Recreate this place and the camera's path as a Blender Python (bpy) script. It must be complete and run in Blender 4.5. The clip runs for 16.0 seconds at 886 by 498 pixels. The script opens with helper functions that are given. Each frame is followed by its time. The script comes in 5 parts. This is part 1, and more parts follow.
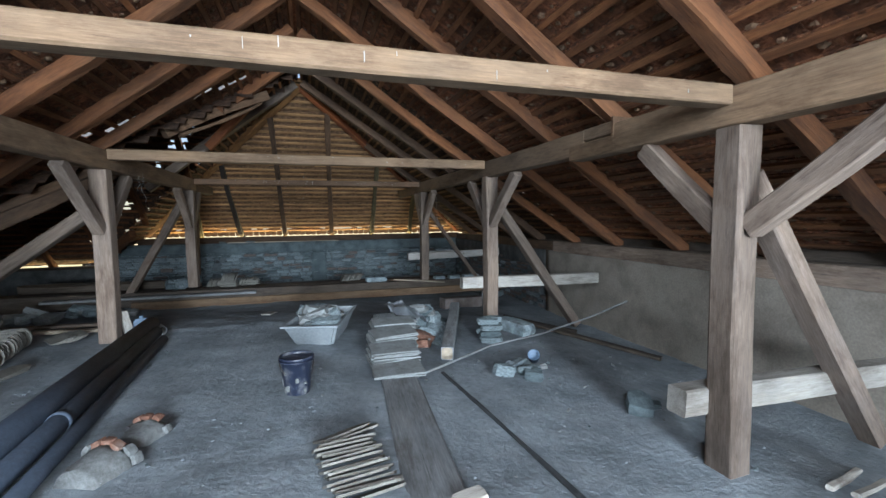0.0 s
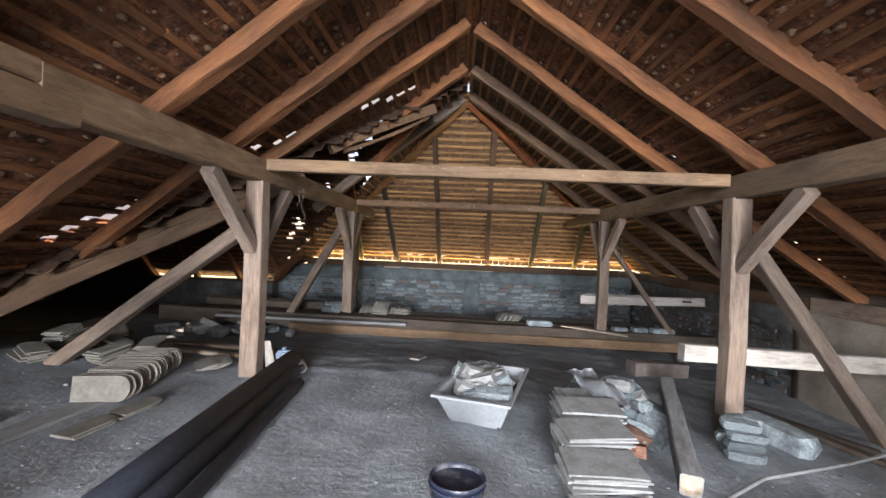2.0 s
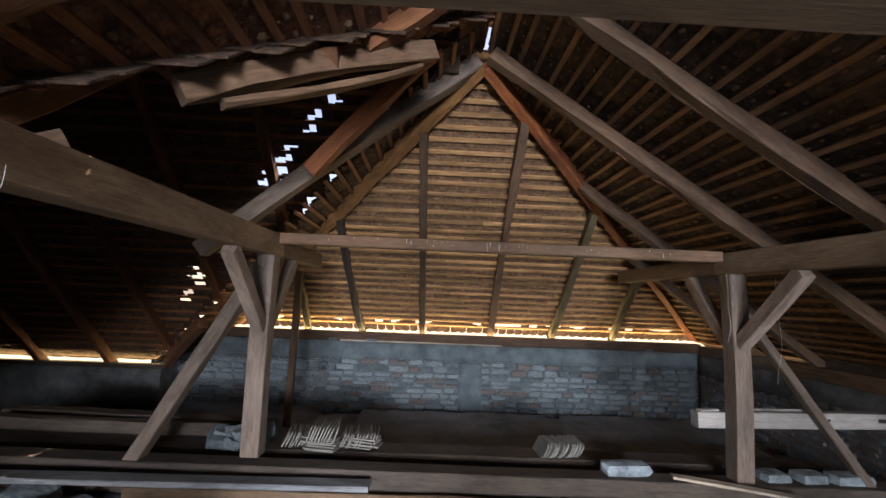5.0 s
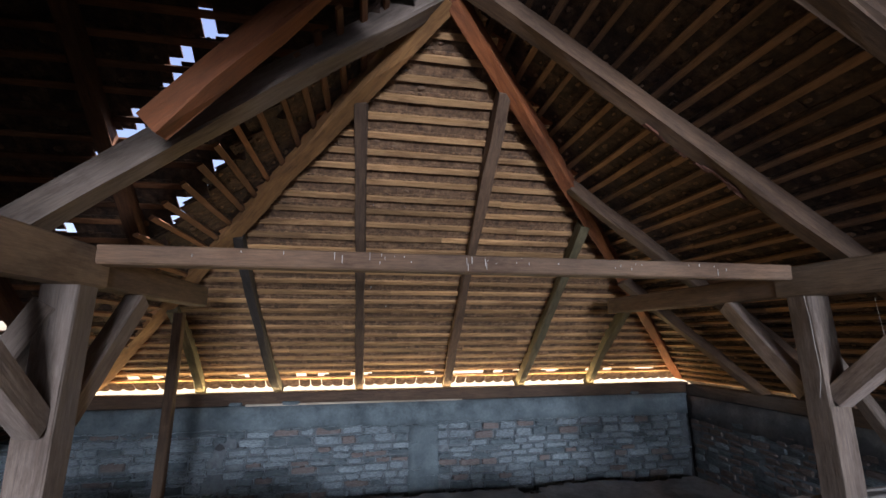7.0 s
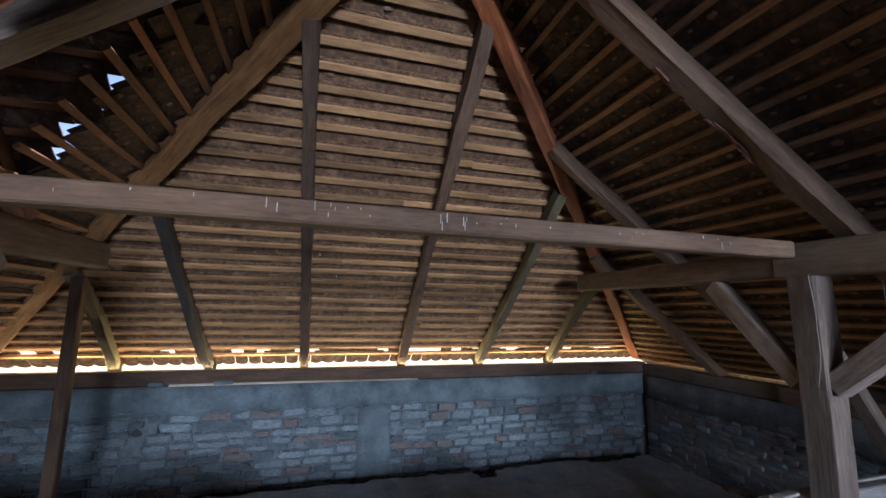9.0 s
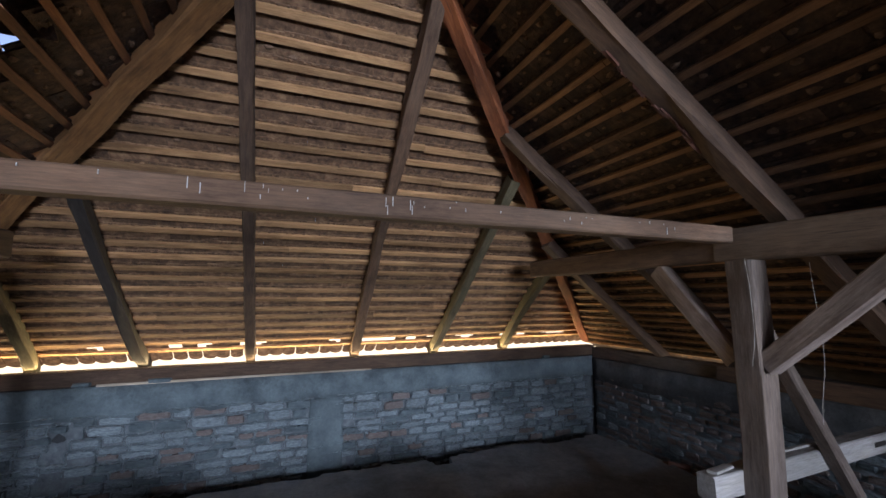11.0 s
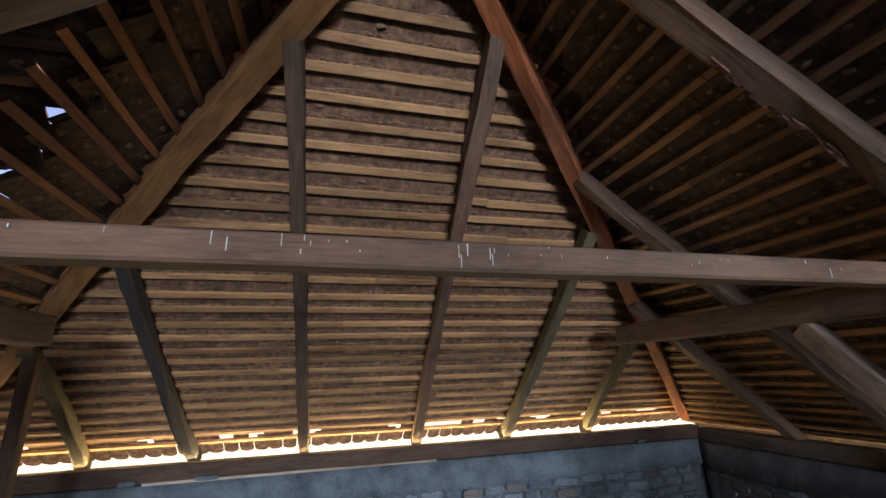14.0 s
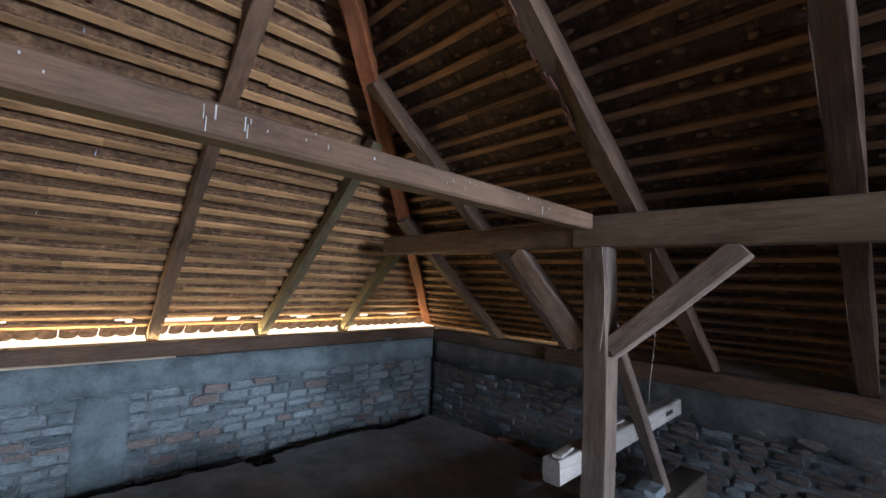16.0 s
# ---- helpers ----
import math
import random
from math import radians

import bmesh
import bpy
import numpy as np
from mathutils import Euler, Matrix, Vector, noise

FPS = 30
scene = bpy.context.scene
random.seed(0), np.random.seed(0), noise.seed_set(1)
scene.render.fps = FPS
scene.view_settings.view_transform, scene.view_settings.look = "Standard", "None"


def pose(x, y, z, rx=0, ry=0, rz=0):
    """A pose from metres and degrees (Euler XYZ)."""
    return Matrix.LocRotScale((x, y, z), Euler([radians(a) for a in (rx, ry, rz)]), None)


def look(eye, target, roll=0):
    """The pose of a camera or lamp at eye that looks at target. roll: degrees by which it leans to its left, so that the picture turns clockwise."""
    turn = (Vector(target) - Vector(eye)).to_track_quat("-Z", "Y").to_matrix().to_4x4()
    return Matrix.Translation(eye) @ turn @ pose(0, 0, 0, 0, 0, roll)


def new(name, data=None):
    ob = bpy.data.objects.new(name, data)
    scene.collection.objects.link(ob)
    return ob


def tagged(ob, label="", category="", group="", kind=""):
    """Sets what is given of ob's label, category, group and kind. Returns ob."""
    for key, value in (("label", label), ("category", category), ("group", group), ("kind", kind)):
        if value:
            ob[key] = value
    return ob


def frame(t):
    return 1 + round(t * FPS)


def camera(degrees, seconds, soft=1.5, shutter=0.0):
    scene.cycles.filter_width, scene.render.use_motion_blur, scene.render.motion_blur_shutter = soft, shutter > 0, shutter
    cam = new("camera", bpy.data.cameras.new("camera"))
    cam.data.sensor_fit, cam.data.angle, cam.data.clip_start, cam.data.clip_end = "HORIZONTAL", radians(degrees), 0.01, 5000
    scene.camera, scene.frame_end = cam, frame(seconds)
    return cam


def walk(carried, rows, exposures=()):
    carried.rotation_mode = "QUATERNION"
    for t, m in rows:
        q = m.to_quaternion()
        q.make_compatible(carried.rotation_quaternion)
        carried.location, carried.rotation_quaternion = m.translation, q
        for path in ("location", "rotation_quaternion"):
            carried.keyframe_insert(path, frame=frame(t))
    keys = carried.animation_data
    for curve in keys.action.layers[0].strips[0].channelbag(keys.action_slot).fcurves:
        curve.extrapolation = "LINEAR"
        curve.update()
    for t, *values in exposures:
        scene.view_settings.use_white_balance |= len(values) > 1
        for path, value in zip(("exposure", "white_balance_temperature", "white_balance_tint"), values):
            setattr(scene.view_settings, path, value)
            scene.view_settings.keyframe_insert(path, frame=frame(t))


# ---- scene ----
cam = camera(92.3, 16.0)
PATH = [
    (0, (-0.16, -6.177, 1.452), (0.436, -4.273, 1.314), -0.7),
    (0.5, (-0.266, -6.02, 1.468), (0.055, -4.047, 1.412), 0.3),
    (1, (-0.247, -5.729, 1.445), (-0.081, -3.737, 1.371), 3.4),
    (1.5, (-0.166, -5.259, 1.496), (-0.357, -3.269, 1.418), 0.6),
    (2, (-0.343, -4.561, 1.462), (-0.415, -2.562, 1.457), 2.4),
    (2.5, (-0.457, -3.917, 1.455), (-0.529, -1.919, 1.48), 2.6),
    (3, (-0.553, -3.327, 1.495), (-0.651, -1.33, 1.55), 2.6),
    (5.5, (-0.915, 0.003, 1.774), (-0.791, 1.973, 2.095), 0.9),
    (6, (-1.001, 0.47, 1.802), (-0.75, 2.415, 2.195), -1.2),
    (6.5, (-0.98, 0.877, 1.826), (-0.492, 2.783, 2.184), -1.7),
    (7, (-0.88, 1.253, 1.838), (-0.527, 3.181, 2.236), -0.2),
    (7.5, (-0.86, 1.609, 1.853), (-0.493, 3.525, 2.291), 0.6),
    (8, (-0.855, 1.817, 1.86), (-0.392, 3.721, 2.259), 0.9),
    (8.5, (-0.835, 1.85, 1.834), (-0.429, 3.789, 2.109), 0.7),
    (9, (-0.831, 1.878, 1.838), (-0.268, 3.775, 2.127), 1.0),
    (9.5, (-0.775, 1.89, 1.835), (0.153, 3.638, 2.124), 1.1),
    (10, (-0.801, 1.891, 1.834), (0.109, 3.659, 2.048), 1.2),
    (12.5, (-0.63, 2.301, 1.853), (-0.154, 4.222, 2.142), -0.9),
    (13, (-0.638, 2.425, 1.829), (-0.188, 4.362, 2.043), -0.6),
    (13.5, (-0.665, 2.479, 1.832), (-0.174, 4.397, 2.111), -1.2),
    (14, (-0.683, 2.52, 1.872), (-0.178, 4.372, 2.438), -1.9),
    (14.5, (-0.688, 2.455, 1.936), (-0.195, 4.205, 2.762), -1.8),
    (15, (-0.668, 2.455, 1.952), (-0.013, 4.175, 2.737), -1.7),
    (15.5, (-0.582, 2.505, 1.853), (0.67, 4.031, 2.169), 2.0),
    (16, (-0.552, 2.524, 1.805), (0.822, 3.968, 1.968), 2.4),
]
EXPOSURES = [(0, 0.58, 6600, 15), (0.5, 0.36, 7250, 20), (1, 0.34, 7450, 21), (1.5, 1.2, 7500, 23), (2, 1.44, 7900, 27), (3.2, 1.18, 8200, 31), (5.3, 1.25, 7250, 28), (6.5, 1.2, 6900, 28), (9, 1.06, 6050, 26), (9.5, 1.06, 6300, 27), (10.2, 1.08, 6450, 29), (12.5, 1.02, 6000, 24), (13.5, 1.08, 6050, 24), (14, 1.06, 6600, 28), (14.5, 0.96, 5500, 24), (15, 1.36, 4800, 15), (15.5, 1.42, 5850, 21), (16, 1.38, 6400, 25)]
walk(cam, [(t, look(eye, target, roll)) for t, eye, target, roll in PATH], EXPOSURES)

# ---- world, sun, large lights ----
world = bpy.data.worlds.new("world")
scene.world = world
world.use_nodes = True
sky = world.node_tree.nodes.new("ShaderNodeTexSky")
sky.sky_type = 'NISHITA'
sky.sun_disc = False
sky.sun_elevation, sky.sun_rotation = radians(50), radians(59)
background = world.node_tree.nodes["Background"]
world.node_tree.links.new(sky.outputs[0], background.inputs[0])
background.inputs[1].default_value = 0.12
sun_data = bpy.data.lights.new("sun", 'SUN')
sun_data.energy, sun_data.angle, sun_data.color = 5.0, radians(0.5), (1, 0.93, 0.82)
sun = new("sun", sun_data)
sun.matrix_world = look((10, 6, 13.9), (0, 0, 0))
# daylight in the big opening of the rear wall
lamp_data = bpy.data.lights.new("opening_daylight", 'AREA')
lamp_data.shape, lamp_data.size, lamp_data.size_y = 'RECTANGLE', 4.4, 3.0
lamp_data.energy, lamp_data.color = 3300.0, (0.70, 0.87, 1.0)
lamp = new("opening_daylight", lamp_data)
lamp.matrix_world = look((0.25, -16.45, 2.25), (0.25, 0.0, 1.5))

# sunlight thrown up from the yard through the open eaves
for at, aim, length, watts in (((0.1, 8.86, 0.99), (0.1, 7.6, 2.0), 9.4, 40.0), ((5.24, 7.1, 0.90), (4.2, 7.1, 1.8), 2.6, 1.4), ((-8.8, 8.02, 0.36), (-8.8, 6.8, 1.6), 6.0, 14.0)):
    eave_data = bpy.data.lights.new("eave_daylight", 'AREA')
    eave_data.shape, eave_data.size, eave_data.size_y = 'RECTANGLE', length, 0.12
    eave_data.energy, eave_data.color = watts, (1.0, 0.80, 0.36)
    eave = new("eave_daylight", eave_data)
    eave.matrix_world = look(at, aim)

# daylight in the two roof hatches behind the start of the walk
for hx, hz, watts, aim in ((1.85, 3.25, 90.0, (-0.5, -3.5, 0.0)), (-2.05, 3.25, 420.0, (4.2, -3.2, 0.3))):
    hatch_data = bpy.data.lights.new("hatch_daylight", 'AREA')
    hatch_data.shape, hatch_data.size, hatch_data.size_y = 'RECTANGLE', 1.7, 1.05
    hatch_data.energy, hatch_data.color = watts, (0.70, 0.86, 1.0)
    hatch = new("hatch_daylight", hatch_data)
    hatch.matrix_world = look((hx, -9.1, hz), aim)


# ---- materials ----
def node_material(name):
    m = bpy.data.materials.new(name)
    m.use_nodes = True
    nt = m.node_tree
    return m, nt, nt.nodes["Principled BSDF"]


def ramp_node(nt, source, stops):
    r = nt.nodes.new("ShaderNodeValToRGB")
    els = r.color_ramp.elements
    while len(els) < len(stops):
        els.new(0.5)
    for e, (pos, col) in zip(els, stops):
        e.position, e.color = pos, (*col, 1)
    nt.links.new(source, r.inputs[0])
    return r.outputs[0]


def noise_node(nt, vec, scale, detail=4, rough=0.6, stretch=None):
    if stretch:
        mp = nt.nodes.new("ShaderNodeMapping")
        mp.inputs["Scale"].default_value = stretch
        nt.links.new(vec, mp.inputs[0])
        vec = mp.outputs[0]
    n = nt.nodes.new("ShaderNodeTexNoise")
    n.inputs["Scale"].default_value, n.inputs["Detail"].default_value, n.inputs["Roughness"].default_value = scale, detail, rough
    nt.links.new(vec, n.inputs["Vector"])
    return n.outputs[0]


def mix_node(nt, a, b, fac, mode='MIX'):
    m = nt.nodes.new("ShaderNodeMix")
    m.data_type, m.blend_type = 'RGBA', mode
    for sock, v in ((m.inputs[0], fac), (m.inputs[6], a), (m.inputs[7], b)):
        if isinstance(v, (int, float)):
            sock.default_value = v
        elif isinstance(v, tuple):
            sock.default_value = (*v, 1)
        else:
            nt.links.new(v, sock)
    return m.outputs[2]


def bump_node(nt, bsdf, height, strength, distance=0.01):
    b = nt.nodes.new("ShaderNodeBump")
    b.inputs["Strength"].default_value, b.inputs["Distance"].default_value = strength, distance
    nt.links.new(height, b.inputs["Height"])
    nt.links.new(b.outputs[0], bsdf.inputs["Normal"])


def shifted_coords(nt):
    """Object coordinates, shifted by a random amount for each object."""
    tc, info, add = nt.nodes.new("ShaderNodeTexCoord"), nt.nodes.new("ShaderNodeObjectInfo"), nt.nodes.new("ShaderNodeVectorMath")
    mul = nt.nodes.new("ShaderNodeMath")
    mul.operation, mul.inputs[1].default_value = 'MULTIPLY', 37.0
    nt.links.new(info.outputs["Random"], mul.inputs[0])
    nt.links.new(tc.outputs["Object"], add.inputs[0])
    nt.links.new(mul.outputs[0], add.inputs[1])
    return add.outputs[0], info.outputs["Random"]


def wood(name, dark, mid, light, dirt=(0.10, 0.09, 0.08), dirt_amount=0.5, rough=0.85, spread=0.35, cracks=0.6):
    """Old timber: grain along local x, knots and cracks, patchy dust, tone varied from piece to piece."""
    m, nt, bsdf = node_material(name)
    vec, rnd = shifted_coords(nt)
    grain = noise_node(nt, vec, 5, 7, 0.72, (0.7, 6, 6))
    col = ramp_node(nt, grain, [(0.22, dark), (0.5, mid), (0.8, light)])
    patch = noise_node(nt, vec, 1.7, 5, 0.6, (0.6, 1.5, 1.5))
    col = mix_node(nt, col, dirt, ramp_node(nt, patch, [(0.45, (0, 0, 0)), (0.72, (dirt_amount,) * 3)]))
    crack = noise_node(nt, vec, 11, 4, 0.6, (0.16, 4, 4))
    col = mix_node(nt, col, (0.02, 0.015, 0.012), ramp_node(nt, crack, [(0.66, (0, 0, 0)), (0.74, (cracks,) * 3)]))
    fibre = noise_node(nt, vec, 26, 5, 0.7, (0.25, 5, 5))
    col = mix_node(nt, col, ramp_node(nt, fibre, [(0.3, (0.6,) * 3), (0.62, (1.08,) * 3)]), 0.75, 'MULTIPLY')
    blotch = noise_node(nt, vec, 0.55, 3, 0.6)
    col = mix_node(nt, col, ramp_node(nt, blotch, [(0.32, (0.5,) * 3), (0.6, (1, 1, 1))]), 0.9, 'MULTIPLY')
    stain = noise_node(nt, vec, 3.3, 6, 0.75, (0.5, 1.6, 1.6))
    col = mix_node(nt, col, ramp_node(nt, stain, [(0.36, (0.55, 0.5, 0.46)), (0.52, (1, 1, 1)), (0.7, (1.12, 1.08, 1.0))]), 0.85, 'MULTIPLY')
    tone = ramp_node(nt, rnd, [(0, (1 - spread,) * 3), (1, (1, 1, 1))])
    col = mix_node(nt, col, tone, 1.0, 'MULTIPLY')
    nt.links.new(col, bsdf.inputs["Base Color"])
    bsdf.inputs["Roughness"].default_value = rough
    bump_node(nt, bsdf, mix_node(nt, mix_node(nt, grain, crack, 0.5), stain, 0.4), 0.8, 0.012)
    return m


def plain(name, c1, c2, scale=6, rough=0.8, bump=0.4, distance=0.01, c3=None, metal=0.0, fine=40, island=0.0):
    """Two-tone mottled surface with a fine grain on top."""
    m, nt, bsdf = node_material(name)
    vec, rnd = shifted_coords(nt)
    n = noise_node(nt, vec, scale, 6, 0.65)
    f = noise_node(nt, vec, fine, 4, 0.7)
    stops = [(0.3, c1), (0.7, c2)] if c3 is None else [(0.3, c1), (0.52, c2), (0.75, c3)]
    col = ramp_node(nt, n, stops)
    col = mix_node(nt, col, ramp_node(nt, f, [(0.3, (0.62,) * 3), (0.7, (1, 1, 1))]), 0.8, 'MULTIPLY')
    col = mix_node(nt, col, ramp_node(nt, rnd, [(0, (0.72,) * 3), (1, (1, 1, 1))]), 0.8, 'MULTIPLY')
    if island:
        geo = nt.nodes.new("ShaderNodeNewGeometry")
        col = mix_node(nt, col, ramp_node(nt, geo.outputs["Random Per Island"], [(0, (1 - island,) * 3), (1, (1, 1, 1))]), 1.0, 'MULTIPLY')
    nt.links.new(col, bsdf.inputs["Base Color"])
    bsdf.inputs["Roughness"].default_value, bsdf.inputs["Metallic"].default_value = rough, metal
    bump_node(nt, bsdf, mix_node(nt, n, f, 0.6), bump, distance)
    return m


WOOD = wood("old_timber", (0.0884, 0.0289, 0.0102), (0.224, 0.0817, 0.028), (0.343, 0.138, 0.0507), (0.146, 0.0687, 0.0318), 0.75, cracks=0.8)
WOOD_BEAM = wood("dusty_beam_timber", (0.15, 0.0894, 0.0505), (0.26, 0.162, 0.0933), (0.34, 0.223, 0.136), (0.235, 0.164, 0.107), 0.5, spread=0.15)
# tone between the dusty beam timber and the aged brown timber
WOOD_PURLIN = wood("mid_brown_beam_timber", (0.11, 0.07, 0.042), (0.2, 0.13, 0.08), (0.285, 0.19, 0.125), (0.19, 0.14, 0.1), 0.5, spread=0.15)
WOOD_AGED = wood("aged_brown_timber", (0.0691, 0.0363, 0.0197), (0.162, 0.0893, 0.0484), (0.254, 0.146, 0.0836), (0.162, 0.11, 0.0738), 0.6)
WOOD_BROWN = wood("dark_brown_timber", (0.055, 0.0293, 0.016), (0.125, 0.0691, 0.0382), (0.2, 0.121, 0.0696), (0.15, 0.099, 0.0662), 0.4)
WOOD_DUST = wood("dust_covered_timber", (0.186, 0.192, 0.192), (0.283, 0.298, 0.305), (0.371, 0.393, 0.407), (0.244, 0.269, 0.29), 0.8, spread=0.15)
# soot-black timber, also the painted shade of the rail's recesses
WOOD_SOOT_SHADE = wood("sooty_shade_timber", (0.018, 0.014, 0.011), (0.045, 0.034, 0.026), (0.08, 0.06, 0.046), (0.06, 0.05, 0.045), 0.4)
WOOD_GREY = wood("grey_timber", (0.165, 0.117, 0.0898), (0.301, 0.223, 0.172), (0.417, 0.324, 0.265), (0.281, 0.235, 0.213), 0.5)
WOOD_RED = wood("red_brown_timber", (0.186, 0.0504, 0.0146), (0.388, 0.11, 0.0307), (0.517, 0.172, 0.057), (0.288, 0.125, 0.057), 0.4)
WOOD_TAN = wood("tan_brown_timber", (0.22, 0.095, 0.028), (0.45, 0.205, 0.065), (0.58, 0.29, 0.105), (0.30, 0.17, 0.06), 0.4)
WOOD_PALE = wood("pale_timber", (0.33, 0.26, 0.18), (0.50, 0.41, 0.30), (0.62, 0.53, 0.41), (0.34, 0.32, 0.29), 0.5, spread=0.15)
WOOD_WHITE = wood("whitewashed_timber", (0.40, 0.37, 0.33), (0.54, 0.51, 0.46), (0.65, 0.62, 0.57), (0.32, 0.29, 0.26), 0.7, spread=0.1, cracks=0.25)
WOOD_FADED = wood("faded_whitewashed_timber", (0.30, 0.285, 0.265), (0.44, 0.42, 0.39), (0.55, 0.53, 0.50), (0.28, 0.26, 0.24), 0.7, spread=0.1, cracks=0.3)
# darker plaster for the side wall strip and the far wing wall
DARK_PLASTER = plain("dark_grey_plaster", (0.0525, 0.0577, 0.0588), (0.105, 0.112, 0.113), 3.0, 0.95, 0.9, 0.03, (0.173, 0.181, 0.182), fine=26)
# yellow-green outdoor light at the eaves is put into this timber's colour
WOOD_GREENLIT = wood("green_lit_timber", (0.07, 0.056, 0.026), (0.165, 0.13, 0.065), (0.25, 0.205, 0.11), (0.12, 0.12, 0.05), 0.6)
WOOD_DARK = wood("dark_timber", (0.045, 0.033, 0.025), (0.10, 0.075, 0.055), (0.17, 0.13, 0.10), (0.11, 0.10, 0.095), 0.5)
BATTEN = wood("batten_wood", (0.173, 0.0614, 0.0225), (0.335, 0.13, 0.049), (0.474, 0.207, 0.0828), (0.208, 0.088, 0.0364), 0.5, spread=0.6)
# hip battens: warm light bounced from the yard is put into the colour
HIP_BATTEN = wood("bounce_lit_batten_wood", (0.391, 0.2, 0.0788), (0.612, 0.332, 0.14), (0.77, 0.451, 0.206), (0.367, 0.209, 0.0994), 0.5, spread=0.45)
# batten copy brightened to make up for grazing light on the far slope
FAR_BATTEN = wood("brightened_batten_wood", (0.222, 0.106, 0.0448), (0.4, 0.203, 0.0931), (0.532, 0.29, 0.143), (0.222, 0.119, 0.0612), 0.4, spread=0.5)
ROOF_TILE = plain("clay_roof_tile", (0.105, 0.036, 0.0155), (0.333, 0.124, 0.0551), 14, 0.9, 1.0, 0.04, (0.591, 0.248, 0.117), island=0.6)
# shaded copy of the clay tile for the dim far and wing slopes
SHADED_TILE = plain("shaded_clay_roof_tile", (0.0339, 0.0158, 0.00852), (0.117, 0.059, 0.0324), 13, 0.9, 1.0, 0.03, (0.228, 0.126, 0.0744), island=0.55)
# lit copy of the clay tile, brightened and warmed for the hip
HIP_TILE = plain("bounce_lit_clay_roof_tile", (0.0874, 0.0436, 0.0225), (0.269, 0.146, 0.0737), 13, 0.9, 1.0, 0.02, (0.511, 0.3, 0.157), island=0.5)
STACK_TILE = plain("dusty_clay_tile", (0.186, 0.173, 0.148), (0.278, 0.265, 0.233), 7, 0.9, 0.5, 0.006, (0.34, 0.332, 0.3))
SLAB_STONE = plain("dusty_grey_slab", (0.192, 0.2, 0.194), (0.287, 0.307, 0.306), 7, 0.9, 0.5, 0.006, (0.351, 0.383, 0.393))
DAB = plain("brown_mortar_dab", (0.134, 0.0745, 0.0429), (0.267, 0.157, 0.0907), 20, 0.95, 0.6)
ROT = plain("rotten_red_wood", (0.06, 0.02, 0.012), (0.15, 0.055, 0.03), 18, 0.95, 0.9, 0.02)
MORTAR = plain("mortar", (0.151, 0.156, 0.151), (0.235, 0.247, 0.246), 20, 0.95, 0.6)
DIRT = plain("dirt_floor", (0.14, 0.163, 0.183), (0.274, 0.315, 0.345), 1.3, 0.97, 0.85, 0.03, (0.381, 0.434, 0.47), fine=17)
STONE = plain("wall_stone", (0.148, 0.18, 0.19), (0.333, 0.412, 0.439), 7, 0.92, 1.0, 0.04, (0.527, 0.657, 0.703), fine=30)
BRICK = plain("dusty_brown_brick", (0.111, 0.0918, 0.0833), (0.191, 0.156, 0.139), 6, 0.92, 0.8, 0.015, (0.297, 0.281, 0.27))
RED_BRICK = plain("red_brick", (0.145, 0.0648, 0.0429), (0.264, 0.122, 0.0792), 7, 0.92, 0.8, 0.015, (0.34, 0.245, 0.198))
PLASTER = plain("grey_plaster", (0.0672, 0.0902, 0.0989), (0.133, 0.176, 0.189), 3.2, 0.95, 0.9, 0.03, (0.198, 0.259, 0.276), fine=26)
CLAY_PLASTER = plain("clay_plaster", (0.20, 0.17, 0.14), (0.31, 0.27, 0.225), 2.0, 0.96, 0.5, 0.012, (0.37, 0.33, 0.285))
# mortar darkened to paint the crevice shade that frontal light leaves out
MORTAR_BED = plain("smeared_mortar_shade", (0.0868, 0.102, 0.111), (0.167, 0.197, 0.211), 9, 0.96, 1.0, 0.02, (0.254, 0.297, 0.316))
LIP = plain("pale_mortar_lip", (0.236, 0.296, 0.319), (0.443, 0.543, 0.584), 14, 0.95, 0.6, 0.006, (0.619, 0.745, 0.795))
# joint colour deepened with painted crevice shade
JOINT = plain("wall_joint", (0.026, 0.0288, 0.031), (0.056, 0.0608, 0.0648), 12, 0.97, 0.7)
PIPE = plain("dark_plastic_pipe", (0.0547, 0.0752, 0.108), (0.0887, 0.12, 0.17), 2.5, 0.72, 0.1, 0.002)
BLACK_PLASTIC = plain("black_plastic", (0.014, 0.02, 0.04), (0.028, 0.038, 0.07), 8, 0.4, 0.15, 0.003, (0.30, 0.31, 0.33))
TUB_PLASTIC = plain("pale_grey_plastic", (0.24, 0.27, 0.29), (0.36, 0.40, 0.42), 4, 0.6, 0.15, 0.003)
IRON = plain("iron", (0.03, 0.027, 0.025), (0.08, 0.06, 0.05), 30, 0.6, 0.4, 0.002, metal=0.7)
ZINC = plain("zinc_metal", (0.50, 0.53, 0.57), (0.66, 0.69, 0.72), 12, 0.35, 0.1, 0.002, metal=0.9)
# pale surface for the added sheet that brightens the valley's tile holes
HOLE_BACKING = plain("bright_hole_backing", (0.62, 0.65, 0.68), (0.74, 0.77, 0.79), 6, 0.8, 0.2, 0.003)
BLUE_PLASTIC = plain("pale_blue_plastic", (0.13, 0.21, 0.31), (0.22, 0.31, 0.42), 8, 0.5, 0.1, 0.002)
FOIL = plain("pale_plastic_sheet", (0.46, 0.51, 0.55), (0.60, 0.65, 0.69), 5, 0.45, 0.5, 0.01)
ROPE_FIBRE = plain("green_rope_fibre", (0.07, 0.10, 0.09), (0.17, 0.22, 0.20), 30, 0.9, 0.7, 0.004)
